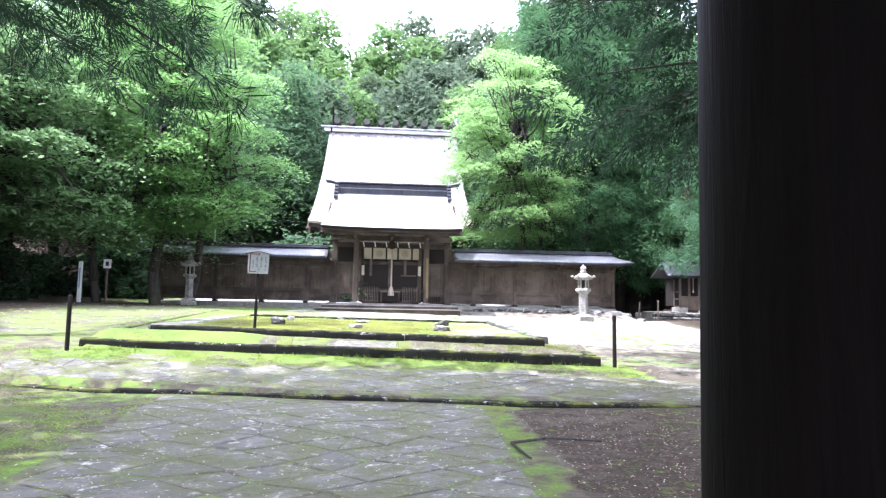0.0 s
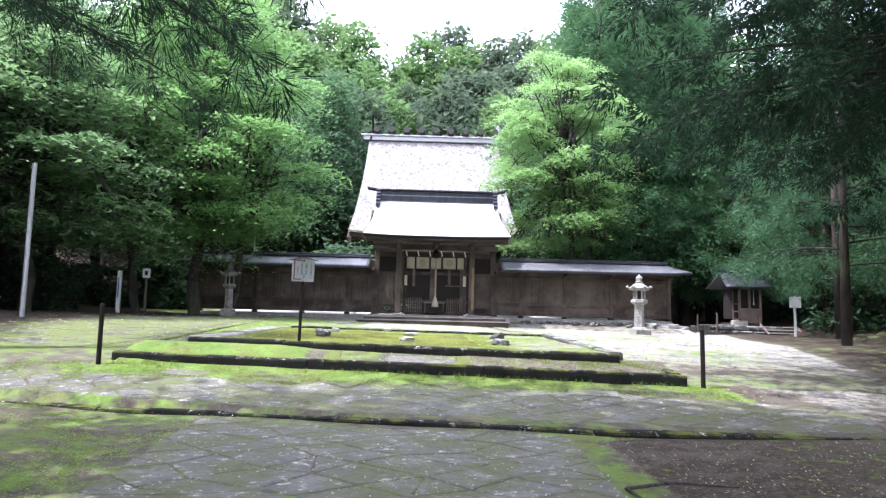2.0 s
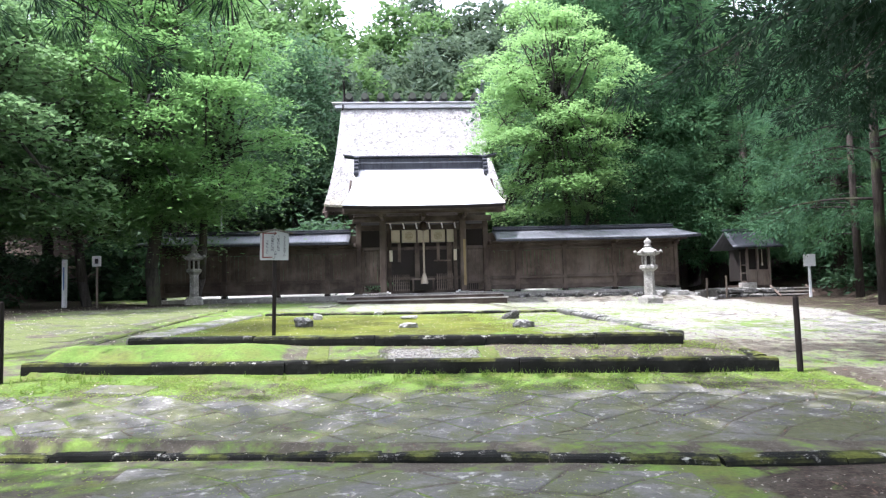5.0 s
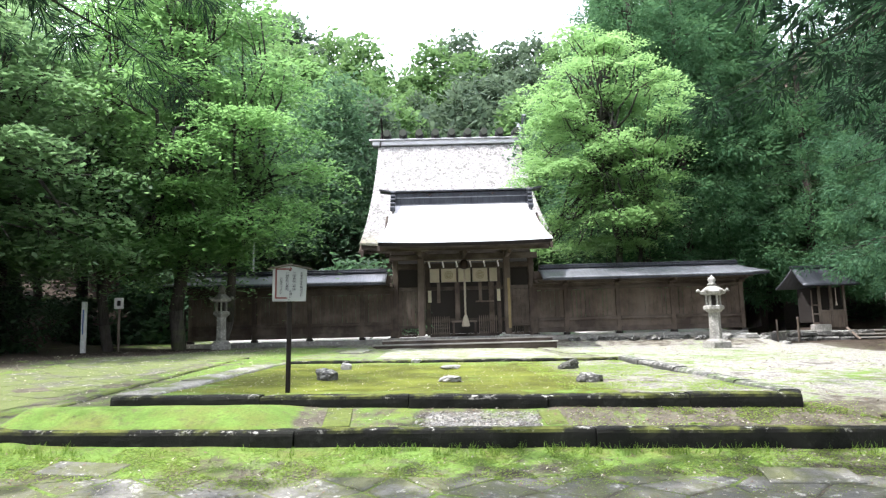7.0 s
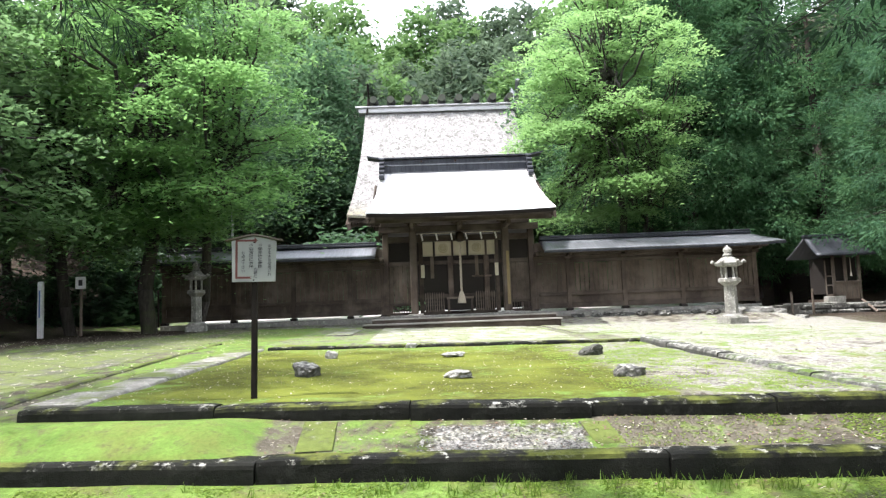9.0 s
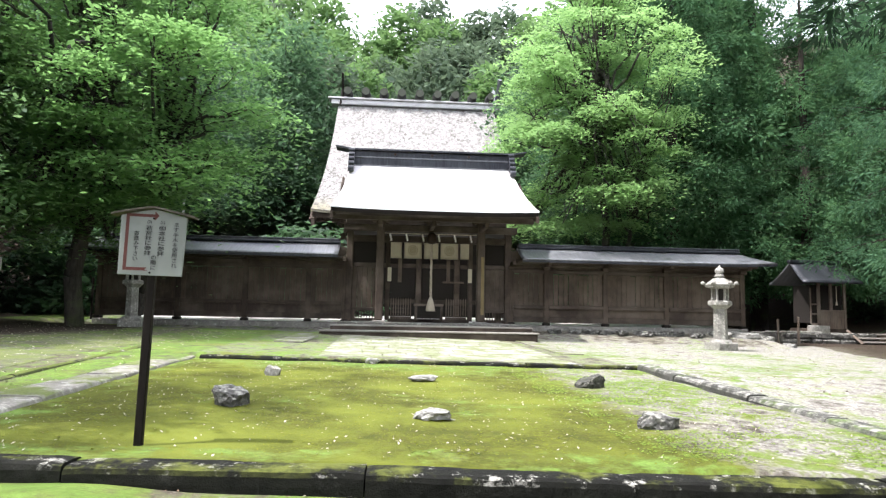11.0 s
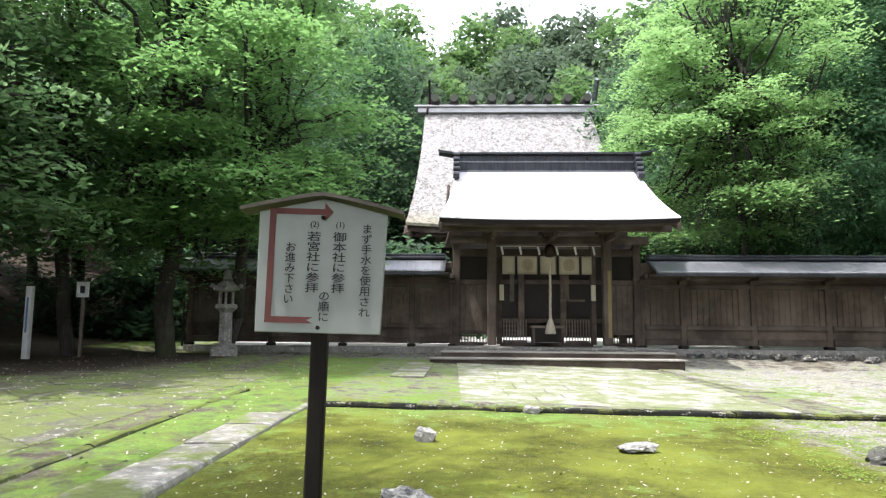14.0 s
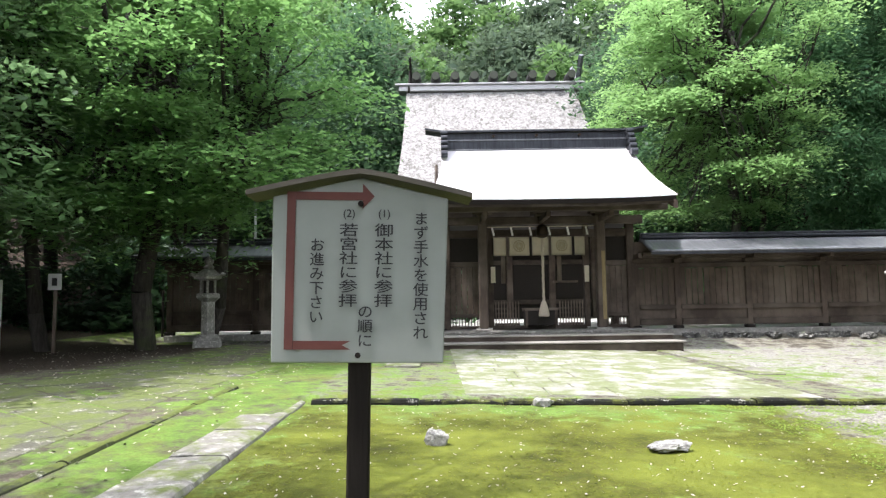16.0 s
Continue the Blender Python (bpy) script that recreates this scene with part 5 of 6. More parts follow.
def make_cedar(label, group, height, base, reach, boughs, tuft, shoots, shoot, material, seed, radius=0.3, shape=0.8, sector=None, spread=1.0, sag=(0.14, 0.40)):
    """A conifer at the origin: straight trunk, drooping boughs, twigs that end in hanging tufts of needle shoots."""
    rng = np.random.default_rng(seed)
    t = thing("cedar_tree", 0, 0, 0, label, "conifer", group)
    bm = rods(((0, 0, -0.4), (0.05, 0, height * 0.5), radius, radius * 0.62), ((0.05, 0, height * 0.5), (0, 0, height * 0.95), radius * 0.62, 0.03), n=12)
    part("trunk", bm, TRUNK_CEDAR, t, "", True)
    bm = bmesh.new()
    centres, axes = [], []
    for i in range(boughs):
        h = base + (height - base) * ((i + rng.uniform()) / boughs) ** 0.95
        k = 1 - (h - base) / (height - base + 0.01)
        L = max(1.0, reach * k ** shape * rng.uniform(0.7, 1.15))
        a = rng.uniform(0, math.tau) if sector is None else math.radians(rng.uniform(*sector))
        droop = rng.uniform(*sag)
        dirv = np.array([math.cos(a), math.sin(a), 0.0])
        side = np.array([-dirv[1], dirv[0], 0.0])

        def along(s):
            return np.array([0, 0, h]) + dirv * L * s + side * 0.06 * L * math.sin(s * 4 + i) + np.array([0, 0, L * (0.16 * s - droop * s * s)])
        limb(bm, [Vector(along(q)) for q in np.linspace(0, 1, 7)], 0.012 + 0.007 * L, 0.006, 5)
        twigs = int(2 + spread * L / (tuft * 1.5))
        for j in range(twigs):
            q = 0.12 + 0.88 * (j + rng.uniform()) / twigs
            sg = 1 if j % 2 else -1
            lb = (L * 0.34 * (1.08 - q) + tuft) * rng.uniform(0.6, 1.25)
            ang = rng.uniform(0.45, 1.15)
            out = dirv * math.cos(ang) + side * math.sin(ang) * sg
            fall = rng.uniform(0.25, 0.8)
            root = along(q)
            knots = max(1, int(lb / (tuft * 1.9)))
            last = root
            for m in range(knots):
                w = (m + 1) / knots
                c = root + out * lb * w + np.array([0, 0, -fall * lb * w * w]) + rng.normal(size=3) * tuft * 0.2
                if m == knots - 1 and lb > 0.8:
                    rod(bm, Vector(root), Vector(c), 0.008, 0.004, 3)
                ax = c - last + np.array([0, 0, -0.5 * tuft])
                centres.append(c)
                axes.append(ax / (np.linalg.norm(ax) + 1e-9))
                last = c
    cen, axs = np.repeat(np.array(centres), shoots, axis=0), np.repeat(np.array(axes), shoots, axis=0)
    n = len(cen)
    size = np.repeat(rng.uniform(0.65, 1.35, len(centres)), shoots)[:, None]
    ball = rng.normal(size=(n, 3))
    ball /= np.linalg.norm(ball, axis=1)[:, None]
    p = cen + ball * tuft * size * rng.uniform(0.15, 1.0, (n, 1)) * np.array([1, 1, 0.85])
    d = axs * 0.8 + ball * 0.9 + rng.normal(size=(n, 3)) * 0.2
    d /= np.linalg.norm(d, axis=1)[:, None]
    w = np.cross(d, rng.normal(size=(n, 3)))
    w /= np.linalg.norm(w, axis=1)[:, None] + 1e-9
    sc = rng.uniform(0.6, 1.35, (n, 1)) * size
    d, w = d * shoot[0] * sc, w * shoot[1] * 0.5 * sc
    verts = np.stack([p - w * 0.6, p + d * 0.5 - w, p + d, p + d * 0.5 + w], axis=1).reshape(-1, 3)
    tagged(part("branch", bm, BOUGH, t, "", True), kind="stuff")
    tagged(raw_mesh("crown", verts, np.arange(4 * n).reshape(-1, 4), material, t), kind="stuff")
    return t


def plant(ob, x, y, scale=1.0, turn=0.0, dz=0.0):
    ob.matrix_basis = pose(x, y, ground_z(x, y) + dz, 0, 0, turn) @ Matrix.Scale(scale, 4)
    return ob


def pads(seed, centre, radii, n, size, flat=0.25):
    """Flattened leaf pads spread unevenly through an ellipsoid, most of them near its surface."""
    rng = np.random.default_rng(seed)
    out = []
    for _ in range(n):
        d = rng.normal(size=3)
        d /= np.linalg.norm(d)
        k = rng.uniform(0.45, 1.0) ** 0.5
        s = size * rng.uniform(0.65, 1.3)
        out.append((tuple(np.array(centre) + d * np.array(radii) * k), (s, s * 0.95, s * flat)))
    return out


def tiers(seed, heights, radii, step, size, flat=0.13, lean=(0.0, 0.0)):
    """Flat leaf layers one above another round a trunk, wider and narrower with the height."""
    rng = np.random.default_rng(seed)
    out = []
    for z in np.arange(heights[0], heights[-1], step):
        r = float(np.interp(z, heights, radii))
        u = (z - heights[0]) / (heights[-1] - heights[0])
        m = int(3 + 2.1 * r)
        turn = rng.uniform(0, math.tau)
        for i in range(m):
            a = turn + (i + rng.uniform(-0.3, 0.3)) * math.tau / m
            d = r * (rng.uniform(0.62, 1.05) if i % 3 else rng.uniform(0.15, 0.5))
            w = size * rng.uniform(0.7, 1.3) * (0.75 + 0.25 * r / max(radii))
            out.append(((d * math.cos(a) + lean[0] * u, d * math.sin(a) + lean[1] * u, z + rng.uniform(-0.5, 0.5) - 0.10 * d), (w, w * 0.9, w * flat)))
    return out


# the two broadleaf trees that frame the gate
right_tree = make_broadleaf("fresh green layered broadleaf tree behind the fence", "", tiers(3, (4.6, 6.2, 8.4, 11.0, 12.2, 13.4, 15.2), (2.7, 3.5, 3.9, 3.7, 2.9, 2.0, 1.0), 0.9, 1.0, 0.15, (-0.7, 0.0)) + pads(4, (-2.9, 1.8, 4.0), (0.5, 0.4, 0.7), 5, 0.6, 0.4),
    [((0.1, 0, 0), (-0.2, 0, 12.6), 0.19), ((0.7, 0.3, 0), (1.8, 0.4, 7.4), 0.12)], 740, 112, 0.165, LEAF_BRIGHT, 21, pad=(0.42, 0.08), flat=2.0)
plant(right_tree, 7.5, 37.6)

left_tree = make_broadleaf("large spreading broadleaf tree over the clearing", "", tiers(6, (4.2, 6.0, 9.0, 12.0, 14.4), (3.6, 4.5, 4.6, 3.6, 1.4), 1.1, 1.35, 0.14) + pads(7, (1.8, -1.0, 4.4), (3.2, 2.0, 0.9), 14, 1.1, 0.16) + pads(8, (-2.4, -1.5, 3.6), (3.0, 2.0, 0.8), 16, 1.1, 0.16) + pads(17, (-1.4, 0.5, 2.8), (2.8, 1.5, 0.4), 8, 0.9, 0.2),
    [((0, 0, 0), (0.3, 0, 11.0), 0.26), ((-2.2, -0.6, 0), (-2.9, -0.8, 8.4), 0.19), ((0.8, 1.8, 0), (2.2, 0.8, 7.0), 0.2)], 920, 108, 0.185, LEAF_MID, 22, pad=(0.5, 0.09), flat=1.9)
plant(left_tree, -10.2, 30.6)

near_left = make_broadleaf("dense broadleaf tree at the edge of the clearing", "", tiers(9, (3.8, 5.6, 8.0, 10.4, 12.2), (3.0, 3.8, 3.7, 2.6, 1.0), 1.05, 1.25, 0.15) + pads(10, (0.4, -1.2, 3.6), (3.2, 2.0, 0.9), 14, 1.0, 0.2),
    [((0, 0, 0), (0.2, 0, 8.5), 0.22), ((-1.6, 0.8, 0), (-1.9, 0.6, 6.2), 0.15)], 640, 70, 0.23, LEAF_SHADE, 23, pad=(0.5, 0.09), flat=1.8)
plant(near_left, -14.3, 25.2)
plant(copy_thing(near_left, Matrix()), -19.0, 21.0, 1.1, 130)
plant(copy_thing(near_left, Matrix()), -17.5, 28.5, 1.0, 220)
plant(copy_thing(near_left, Matrix()), -21.0, 34.5, 1.1, 60)

# high canopy out of view, added to put the path in shade
canopy = make_broadleaf("tall unseen tree added so its high crown shades the path", "canopy over the path", [((0, 0, 13.0), (4.4, 4.4, 2.4)), ((2.2, 0.8, 11.0), (3.0, 3.0, 1.6)), ((-1.8, -1.0, 11.2), (3.2, 3.2, 1.8))],
    [((0, 0, 0), (0.2, 0, 12.5), 0.34)], 300, 32, 0.42, LEAF_DARK, 24, pad=(0.7, 0.2), flat=1.2)
plant(canopy, -6.8, 4.4, 1.35)
for x, y, s, a in ((5.6, 2.6, 1.0, 70), (-7.5, -5.0, 1.05, 150), (7.0, -4.5, 1.1, 210), (-2.0, -9.5, 1.0, 280), (12.5, 7.0, 1.0, 20)):
    plant(copy_thing(canopy, Matrix()), x, y, s, a)

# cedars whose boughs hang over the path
# Their needle material carries painted shade, so they stay dark in the sun.
left_cedar = make_cedar("tall cedar with hanging boughs beside the path, shade painted into its needles", "cedars by the path", 15, 7.6, 4.2, 34, 0.34, 44, (0.19, 0.030), LEAF_NEAR_SHADE, 31, 0.40, 0.45)
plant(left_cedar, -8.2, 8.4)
low_boughs = make_cedar("cedar with long low boughs hanging over the path", "cedars by the path", 8.4, 5.6, 6.2, 9, 0.22, 60, (0.26, 0.016), LEAF_NEAR_SHADE, 35, 0.30, 0.3, sector=(24, 50))
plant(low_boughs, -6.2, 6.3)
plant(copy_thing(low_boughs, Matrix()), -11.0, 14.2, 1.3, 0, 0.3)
right_cedar = make_cedar("tall cedar with hanging boughs beside the path, shade painted into its needles", "cedars by the path", 20, 6.0, 7.6, 76, 0.38, 96, (0.16, 0.042), LEAF_NEAR_SHADE, 32, 0.45, 0.40, sag=(0.16, 0.34))
plant(right_cedar, 9.3, 12.9)
plant(copy_thing(right_cedar, Matrix()), 14.6, 18.4, 0.95, 140)
plant(copy_thing(right_cedar, Matrix()), 12.6, 12.6, 1.0, 250)
court_cedar = make_cedar("cedar with teal drooping boughs at the edge of the court", "cedars round the court", 19, 2.9, 5.0, 50, 0.50, 110, (0.14, 0.044), LEAF_COURT, 36, 0.19, 0.5)
plant(court_cedar, 15.4, 26.0)
plant(copy_thing(court_cedar, Matrix()), 19.3, 32.6, 0.95, 120)
plant(copy_thing(court_cedar, Matrix()), 21.6, 38.6, 1.0, 200)
# Copies beyond the view, added for the shade they throw.
for x, y, s, a in ((-12.5, 2.5, 1.1, 300), (11.8, 3.5, 1.0, 20)):
    plant(copy_thing(left_cedar, Matrix()), x, y, s, a)

# cedar stand behind the small shrine and round the court
stand = make_cedar("tall cedar in the stand behind the court", "cedar stand", 20, 2.6, 4.2, 84, 0.60, 120, (0.17, 0.058), LEAF_CEDAR, 33, 0.34, 0.55)
plant(stand, 16.0, 45.0, 1.0)
for x, y, s in ((19.6, 42.5, 1.0), (21.5, 37.0, 0.95), (23.5, 41.5, 1.15), (13.2, 43.5, 1.05), (25.0, 33.5, 1.0), (17.6, 48.5, 1.2), (26.5, 47.0, 1.25), (11.5, 49.0, 1.2), (22.0, 26.5, 0.9), (27.0, 25.5, 1.1), (19.0, 20.0, 0.95), (31, 38, 1.2), (14.5, 52.5, 1.4), (21.5, 54, 1.4), (15.5, 48.5, 1.45), (19.3, 46.5, 1.4), (23.5, 29.5, 1.0), (14.0, 46.0, 1.5), (11.0, 44.5, 1.3)):
    plant(copy_thing(stand, Matrix()), x, y, s, (x * 77 + y * 31) % 360)

dark_tree = make_broadleaf("dark evergreen tree in the shade of the wood", "wood round the shrine", [((0, 0, 9.0), (3.6, 3.6, 3.0)), ((0.8, 0, 12.2), (2.8, 2.8, 2.2)), ((-1.8, 0.6, 6.2), (2.8, 2.8, 1.8)), ((1.9, -0.8, 6.0), (2.6, 2.6, 1.8)), ((0.2, -0.4, 14.6), (1.9, 1.9, 1.5))],
    [((0, 0, 0), (0.2, 0, 11), 0.28)], 230, 40, 0.36, LEAF_DARK, 41, pad=(0.6, 0.22), flat=1.0)
plant(dark_tree, -14.2, 46.5)
for x, y, s in ((-12.5, 40.5, 1.0), (-8.8, 57.0, 1.2), (-15.0, 50.0, 1.2), (-16.5, 44.0, 1.15), (-21.5, 39.0, 1.1), (-17.5, 53.0, 1.3), (-24, 30, 1.1), (-23, 48, 1.3), (-29, 42, 1.3), (9.0, 44.5, 0.8), (8.4, 52.0, 1.05), (-25, 22, 1.1), (-18.5, 14.5, 1.0), (-23, 9, 1.2), (20.5, 12.5, 1.1), (24, 18, 1.2), (-9, 57, 1.3), (10.5, 57.5, 1.25)):
    plant(copy_thing(dark_tree, Matrix()), x, y, s, (x * 53 + y * 17) % 360)

shrub = make_broadleaf("low dark evergreen shrub at the edge of the wood", "undergrowth", pads(12, (0, 0, 1.0), (1.3, 1.2, 0.9), 12, 0.7, 0.5),
    [((0, 0, 0), (0.1, 0, 1.2), 0.06), ((0.2, 0.1, 0), (0.5, 0.2, 1.0), 0.05)], 100, 26, 0.24, LEAF_DARK, 44, pad=(0.34, 0.14), flat=1.2, category="shrub")
plant(shrub, -15.5, 28.5)
sr = random.Random(5)
for x, y in [(-17.5 - 2.2 * (i % 3), 17 + 2.4 * i) for i in range(7)] + [(-13.5 - 1.3 * i, 39.5 + 0.6 * i) for i in range(6)] + [(-21 - 1.5 * (i % 2), 13 + 3.5 * i) for i in range(8)] + [(22 + 1.8 * (i % 2), 34 + 2.2 * i) for i in range(5)] + [(-24, 31), (-26, 34.5), (-23.5, 37.5), (-28, 29), (-27, 39), (-5.8, 38.8), (6.2, 39.2), (9.4, 39), (-8.6, 39.6)]:
    plant(copy_thing(shrub, Matrix()), x + sr.uniform(-0.8, 0.8), y + sr.uniform(-0.8, 0.8), sr.uniform(0.8, 1.7), sr.uniform(0, 360))

hill_tree = make_broadleaf("broadleaf tree on the wooded hillside", "hillside wood", [((0, 0, 7.0), (3.6, 3.6, 2.6)), ((0.6, 0, 10.0), (2.7, 2.7, 2.2)), ((-1.6, 0.6, 4.6), (2.8, 2.8, 1.8)), ((1.7, -0.8, 4.8), (2.6, 2.6, 1.8)), ((0.1, 0.2, 12.2), (1.6, 1.6, 1.3))],
    [((0, 0, 0), (0.2, 0, 9), 0.25)], 160, 17, 0.76, LEAF_FAR, 42, pad=(0.75, 0.3), flat=1.0)
plant(hill_tree, 0, 64)
dull_tree = copy_thing(hill_tree, Matrix())
for o in dull_tree.children:
    if o.name.startswith("crown"):
        o.data = o.data.copy()
        o.data.materials[0] = LEAF_FAR_DULL
plant(dull_tree, 3.5, 92, 1.2)
hr = random.Random(77)
for row in range(9):
    y0 = 62 + row * 6.6
    for x0 in np.arange(-29 - 1.5 * row, 30 + 1.5 * row, 6.4 + 0.12 * row):
        if abs(x0) < 3 and row == 0:
            continue
        y, x = y0 + hr.uniform(-2.4, 2.4), x0 + hr.uniform(-2.2, 2.2)
        kind = dull_tree if hr.random() < (0.75 if row > 3 and x > -4 else 0.3) else hill_tree
        size = hr.uniform(0.85, 1.3) * (1 + 0.3 * step01(13, 24, abs(x - 1))) * (1.25 if row > 6 else 1.0)
        plant(copy_thing(kind, Matrix()), x, y, size, hr.uniform(0, 360), -0.6)
for x, y in ((30, 20), (34, 28), (36, 37), (41, 45), (30, 30), (33, 13), (28, 7), (38, 21), (44, 32), (-31, 14), (-34, 24), (-36, 35), (-31, 30), (-40, 42), (-29, 6), (-27, 36), (28, 52), (33, 49), (38, 55), (26, 59), (32, 60), (46, 40), (36, 14), (-28, 52), (-35, 50)):
    plant(copy_thing(dull_tree if (x + y) % 2 else hill_tree, Matrix()), x, y, 1.25, (x * 41 + y * 13) % 360, -0.5)


# ---- flagstones and slabs, each a piece of its own ----
def clip(poly, region):
    """A polygon cut to a convex region given anticlockwise."""
    for (ax, ay), (bx, by) in zip(region, region[1:] + region[:1]):
        out = []
        for p, q in zip(poly, poly[1:] + poly[:1]):
            dp = (bx - ax) * (p[1] - ay) - (by - ay) * (p[0] - ax)
            dq = (bx - ax) * (q[1] - ay) - (by - ay) * (q[0] - ax)
            if dp >= 0:
                out.append(p)
            if dp * dq < 0:
                k = dp / (dp - dq)
                out.append((p[0] + (q[0] - p[0]) * k, p[1] + (q[1] - p[1]) * k))
        poly = out
        if len(poly) < 3:
            return []
    return poly


def slab(name, poly, material, parent, rng, proud=0.006, thick=0.07, gap=0.014):
    cx, cy = sum(p[0] for p in poly) / len(poly), sum(p[1] for p in poly) / len(poly)
    size = max(math.hypot(p[0] - cx, p[1] - cy) for p in poly)
    if size < 0.22:
        return
    bm = bmesh.new()

    def ring(inset, z):
        vs = []
        for p in poly:
            d = math.hypot(p[0] - cx, p[1] - cy)
            k = max(0.1, 1 - inset * 1.3 / d)
            x, y = cx + (p[0] - cx) * k, cy + (p[1] - cy) * k
            vs.append(bm.verts.new((x - cx, y - cy, z + ground_z(x, y) - ground_z(cx, cy))))
        return vs
    rings = [ring(gap, -thick), ring(gap, -0.007), ring(gap + 0.014, 0.0)]
    for a, b in zip(rings, rings[1:]):
        for i in range(len(poly)):
            bm.faces.new((a[i], a[(i + 1) % len(poly)], b[(i + 1) % len(poly)], b[i]))
    bm.faces.new(rings[-1])
    bmesh.ops.recalc_face_normals(bm, faces=bm.faces)
    ob = part(name, bm, material, parent)
    ob.matrix_basis = pose(cx, cy, ground_z(cx, cy) + proud + rng.uniform(-0.003, 0.005), rng.uniform(-0.35, 0.35), rng.uniform(-0.35, 0.35), 0)


def diamond_paving(name, region, cell, material, label, seed):
    rng = random.Random(seed)
    pav = tagged(thing(name, 0, 0, 0, label, "paving"), kind="structure")
    pts = {}

    def corner(i, j):
        if (i, j) not in pts:
            x, y = (i - j) * cell * 0.86, (i + j) * cell * 0.66
            pts[i, j] = (x + rng.uniform(-0.24, 0.24) * cell, y + rng.uniform(-0.24, 0.24) * cell)
        return pts[i, j]
    for i in range(-32, 56):
        for j in range(-32, 56):
            quad = [corner(i, j), corner(i + 1, j), corner(i + 1, j + 1), corner(i, j + 1)]
            if rng.random() < 0.12:
                parts = [quad[:3], [quad[0], quad[2], quad[3]]] if rng.random() < 0.5 else [[quad[0], quad[1], quad[3]], quad[1:]]
            else:
                parts = [quad]
            for q in parts:
                q = clip(q, region)
                if len(q) > 2 and math.hypot(q[0][0] - 0.845, q[0][1] - 1.15) > 0.9:
                    slab("flagstone", q, material, pav, rng, gap=0.018)


diamond_paving("path_paving", [(-2.5, -5.0), (0.85, -5.0), (1.45, 9.85), (-0.5, 10.2), (-3.4, 10.72)], 0.56, FLAG, "damp grey flagstones laid in diamonds with mossy joints", 51)
diamond_paving("terrace_paving", [(-7.4, 12.02), (-2.0, 11.07), (5.6, 9.98), (6.5, 12.0), (4.2, 12.75), (-7.4, 13.0)], 0.50, FLAG, "damp grey flagstones with green mossy joints", 52)

diamond_paving("clearing_paving", [(-10.4, 15.6), (-6.6, 15.6), (-6.15, 24.6), (-5.9, 27.0), (-8.6, 27.0)], 0.85, CLEARING, "olive mossy flagstones of the clearing", 55)


def approach():
    rng = random.Random(53)
    pav = tagged(thing("approach_paving", 0, 0, 0, "pale mossy stone slabs leading to the gate steps", "paving"), kind="structure")
    y = 23.15
    while y < 31.5:
        d = min(rng.uniform(0.55, 0.95), 31.62 - y)
        x = -2.5 - 0.02 * (y - 23)
        while x < 2.3:
            w = min(rng.uniform(0.6, 1.25), 2.4 - x)
            if w > 0.25:
                slab("paving_slab", [(x, y), (x + w, y), (x + w, y + d), (x, y + d)], FLAG_PALE, pav, rng, 0.012, gap=0.012)
            x += w
        y += d
    for x0, x1, y0, y1 in ((-3.95, -3.25, 26.8, 31.4), (2.75, 3.35, 26.0, 31.2)):
        y = y0
        while y < y1 - 0.3:
            slab("paving_slab", [(x0, y), (x1, y), (x1, y + 1.1), (x0, y + 1.1)], WALK, pav, rng, 0.03)
            y += 1.12
    return pav


approach()
rs = random.Random(54)
step_slabs = tagged(thing("tread_slabs", 0, 0, 0, "mossy stone slabs lying between the two kerbs", "paving"), kind="structure")
for x0, x1, y0, y1 in ((-2.28, -1.95, 14.15, 14.85), (0.28, 0.56, 14.15, 14.7)):
    slab("tread_slab", [(x0, y0), (x1, y0 + 0.03), (x1 - 0.04, y1), (x0 - 0.04, y1 + 0.02)], KERB_MOSS, step_slabs, rs, 0.012, 0.12)
slab("tread_slab", [(-4.9, 13.05), (-4.1, 12.95), (-4.0, 13.3), (-4.8, 13.4)], FLAG, step_slabs, rs, 0.006, 0.12)
slab("tread_slab", [(2.0, 12.55), (2.9, 12.5), (2.95, 12.95), (2.1, 13.0)], FLAG, step_slabs, rs, 0.02, 0.12)


# ---- moss, grass, fallen leaves ----
def scatter(name, spots, height, width, material, seed, label, category, flat=False, blades=1):
    """Small blades (upright) or leaves (flat) at spots, as one piece of ground cover."""
    rng = np.random.default_rng(seed)
    p = np.repeat(np.array(spots), blades, axis=0)
    n = len(p)
    if blades > 1:
        p = p + np.concatenate([rng.normal(size=(n, 2)) * 0.025, np.zeros((n, 1))], axis=1)
    a = rng.uniform(0, math.tau, n)
    w = np.stack([np.cos(a), np.sin(a), rng.uniform(-0.3, 0.3, n) * flat], axis=1) * width * rng.uniform(0.6, 1.4, (n, 1))
    if flat:
        up = np.stack([-np.sin(a), np.cos(a), rng.uniform(-0.2, 0.5, n)], axis=1) * height * rng.uniform(0.6, 1.4, (n, 1))
        p[:, 2] += 0.008
        v = np.stack([p - up, p + w, p + up, p - w], axis=1)
    else:
        lean = rng.normal(size=(n, 3)) * 0.35
        lean[:, 2] = 1
        up = lean * height * rng.uniform(0.5, 1.4, (n, 1))
        v = np.stack([p - w, p + w, p + up * 0.6 + w * 0.7, p + up], axis=1)
    ob = raw_mesh(name, v.reshape(-1, 3), np.arange(4 * n).reshape(-1, 4), material)
    return tagged(ob, label, category, kind="stuff")


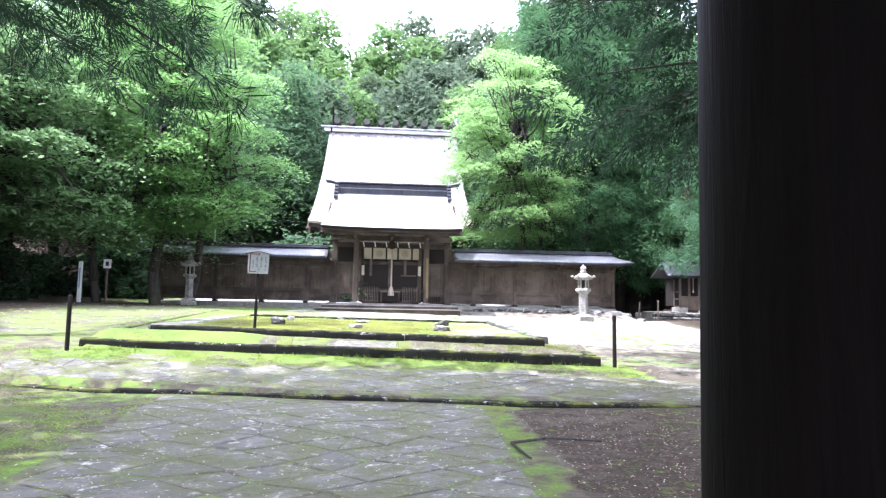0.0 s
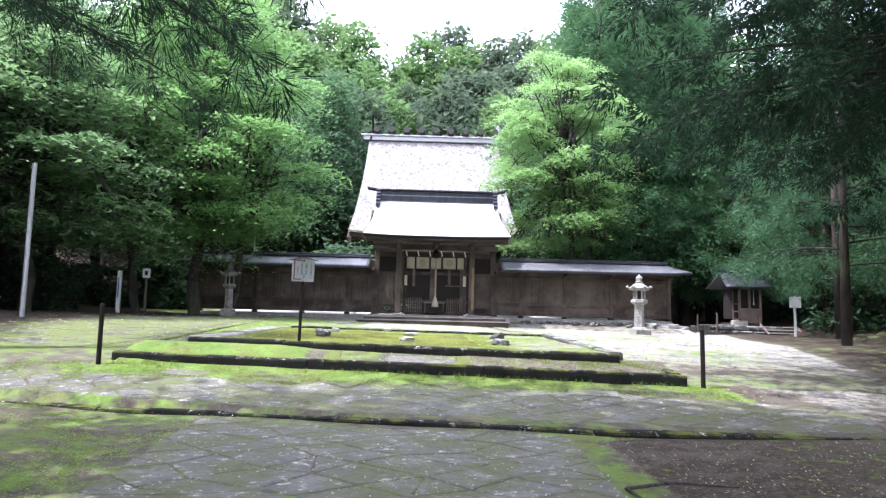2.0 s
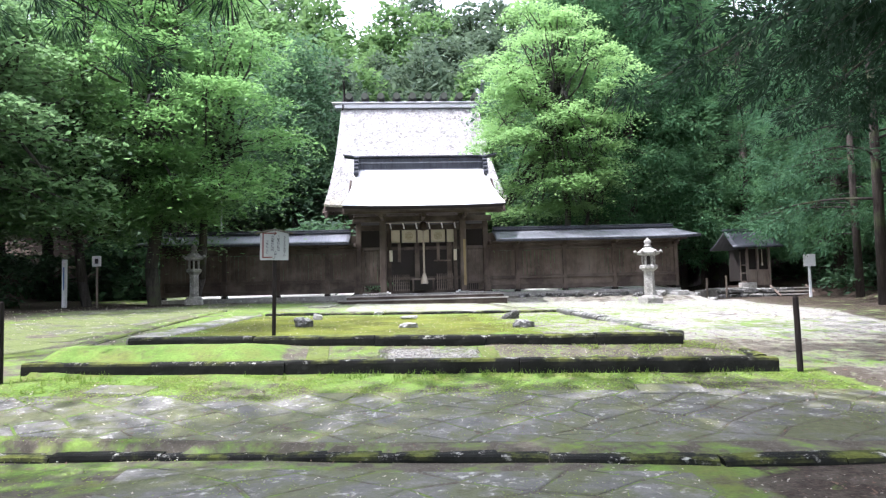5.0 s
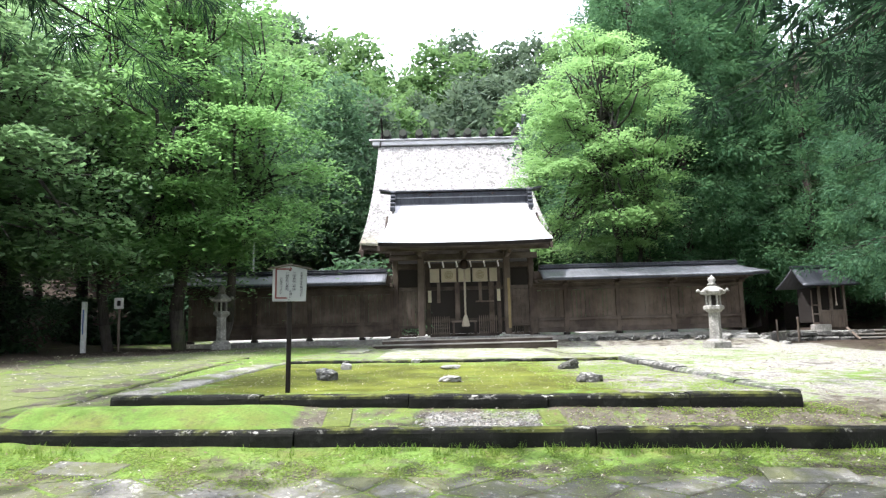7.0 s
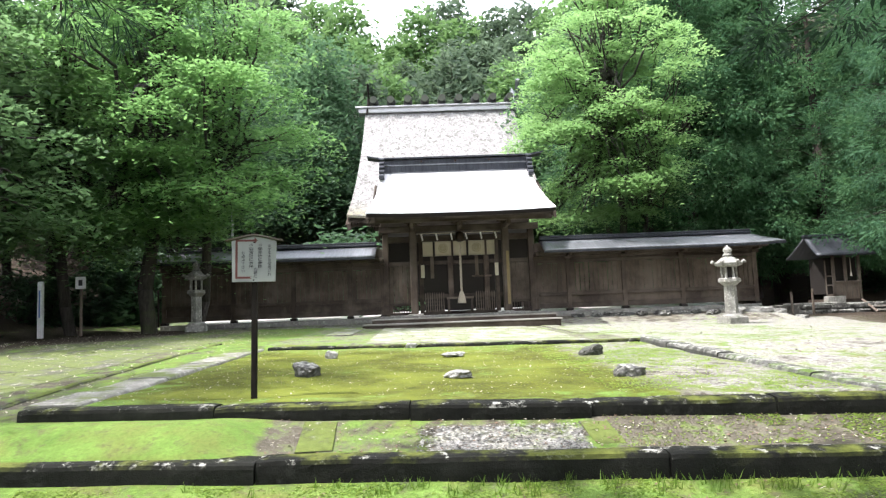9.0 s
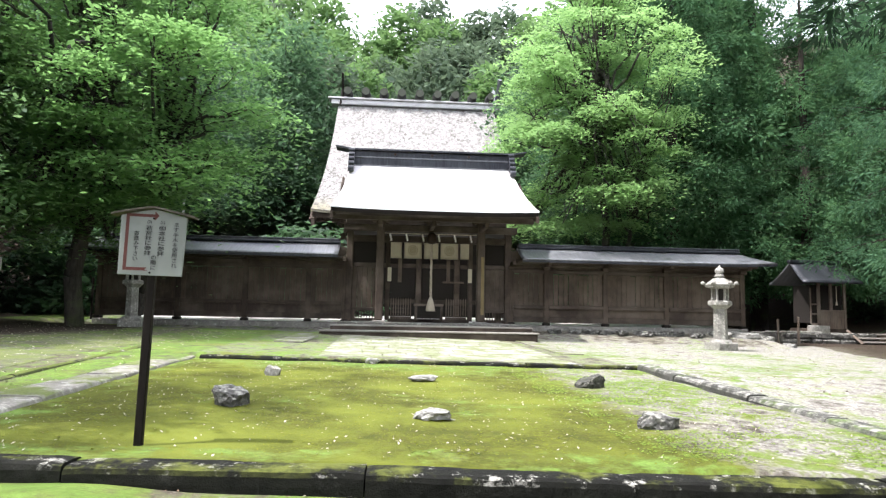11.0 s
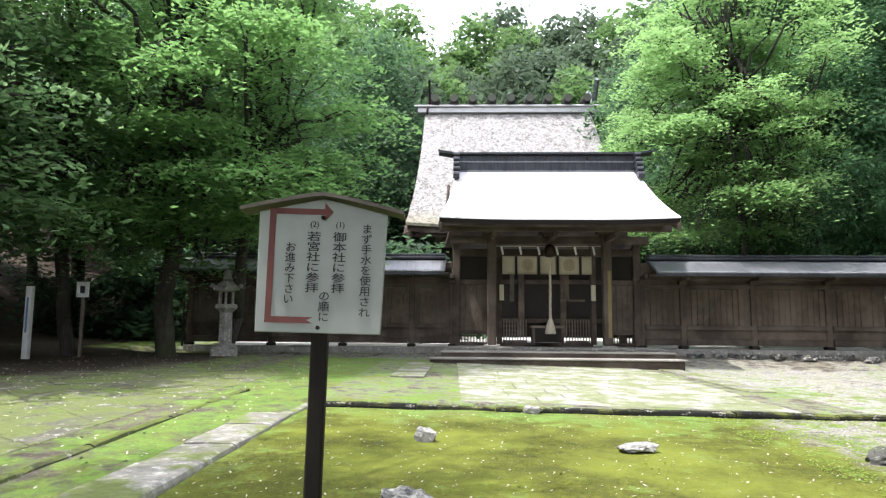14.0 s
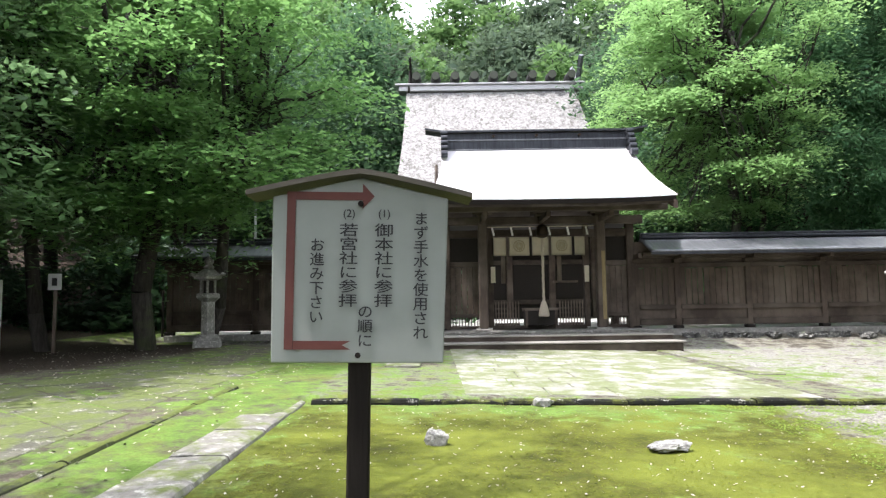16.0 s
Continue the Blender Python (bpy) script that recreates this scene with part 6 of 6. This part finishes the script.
def spots(seed, n, x0, x1, y0, y1, lift=0.0, patch=None, thr=0.0):
    rng = random.Random(seed)
    out = []
    while len(out) < n:
        x, y = rng.uniform(x0, x1), rng.uniform(y0, y1)
        if patch and noise.noise(Vector((x * patch, y * patch, seed))) < thr:
            if rng.random() < 0.85:
                continue
        out.append((x, y, ground_z(x, y) + lift + rise(x, y)))
    return out


scatter("moss_carpet", spots(61, 9000, -4.6, 1.4, 15.3, 22.8), 0.010, 0.006, MOSS_DRY, 61, "olive moss carpet of the sunken bed", "moss", True)
scatter("moss_carpet", spots(63, 9000, 0.8, 3.3, 15.3, 22.8, patch=1.2), 0.016, 0.009, MOSS_PLANT, 63, "patchy green moss on the gravelly bed", "moss", True)
scatter("moss_band", spots(65, 13000, -7.5, 5.0, 12.6, 13.75, patch=1.4), 0.016, 0.009, MOSS_PLANT, 65, "green moss along the foot of the kerb", "moss", True)
scatter("moss_verge", spots(66, 9000, -7.0, -3.4, 3.0, 10.8, patch=0.9, thr=0.05), 0.016, 0.009, MOSS_PLANT, 66, "green moss beside the path", "moss", True)
scatter("grass", spots(67, 150, -6.0, 4.4, 13.42, 13.72, patch=1.8), 0.08, 0.004, GRASS, 67, "thin grass tufts at the foot of the kerb", "grass", blades=6)
scatter("fallen_leaves", spots(69, 1700, -4.6, 3.3, 15.3, 22.8), 0.016, 0.008, PETAL, 69, "small pale fallen leaves on the moss", "leaves", True)
scatter("fallen_leaves", spots(70, 3000, 1.7, 8.0, 3.0, 9.6), 0.014, 0.007, PETAL, 70, "pale fallen needles and leaves on bare earth", "leaves", True)
scatter("fallen_leaves", spots(71, 5200, 1.6, 9.0, 2.5, 9.6), 0.020, 0.009, DEAD_LEAF, 71, "brown fallen leaves on bare earth", "leaves", True)
scatter("fallen_leaves", spots(72, 1600, -12.0, -5.2, 16.0, 31.5), 0.026, 0.014, PETAL, 72, "pale fallen leaves on the clearing", "leaves", True)
scatter("fallen_leaves", spots(73, 900, 3.8, 14.0, 13.0, 31.0), 0.03, 0.018, DEAD_LEAF, 73, "brown fallen leaves on the gravel court", "leaves", True)
scatter("fallen_leaves", spots(74, 800, -7.0, 5.5, 10.8, 13.4, 0.03), 0.018, 0.008, PETAL, 74, "pale fallen bits on the flagstones", "leaves", True)
scatter("pebbles", spots(75, 1800, -1.25, 0.25, 14.0, 14.65, 0.01), 0.012, 0.011, ROCK, 75, "pale gravel patch between the kerbs", "gravel", True)

tw = finish("fallen_branch", rods(((-0.35, 0.1, 0.03), (0.1, 0.22, 0.06), 0.018, 0.014), ((0.1, 0.22, 0.06), (0.7, 0.2, 0.03), 0.014, 0.008), ((-0.35, 0.1, 0.03), (-0.28, -0.6, 0.02), 0.016, 0.01)), TRUNK)
tw.matrix_basis = pose(1.75, 7.3, ground_z(1.75, 7.3))
tagged(tw, "thin dark fallen branch on the verge", "branch")
scatter("fallen_leaves", spots(76, 1100, -3.4, 1.4, 2.5, 10.2, 0.012), 0.016, 0.007, PETAL, 76, "pale fallen bits on the path flagstones", "leaves", True)
scatter("fallen_leaves", spots(77, 1200, -7.0, 5.5, 10.6, 13.6, 0.012), 0.02, 0.009, DEAD_LEAF, 77, "brown fallen bits on the flagstones", "leaves", True)
scatter("moss_joint", spots(78, 4500, -7.0, 5.5, 10.9, 13.2, 0.004, patch=1.1, thr=0.15), 0.009, 0.006, MOSS_PLANT, 78, "thin moss in the joints of the flagstones", "moss", True)
scatter("moss_joint", spots(79, 3000, -3.4, 1.4, 3.5, 10.3, 0.004, patch=1.1, thr=0.2), 0.009, 0.006, MOSS_PLANT, 79, "thin moss in the joints of the path", "moss", True)
scatter("fallen_leaves", spots(80, 700, -2.6, 4.3, 14.1, 14.9, 0.006), 0.018, 0.009, DEAD_LEAF, 80, "brown fallen bits between the kerbs", "leaves", True)
scatter("fallen_leaves", spots(81, 350, -2.6, 4.3, 14.1, 14.9, 0.006), 0.015, 0.008, PETAL, 81, "pale fallen bits between the kerbs", "leaves", True)
scatter("moss_tuft", spots(82, 3500, 0.5, 4.3, 14.1, 14.9, patch=1.6, thr=0.2), 0.016, 0.009, MOSS_PLANT, 82, "small moss tufts between the kerbs", "moss", True)
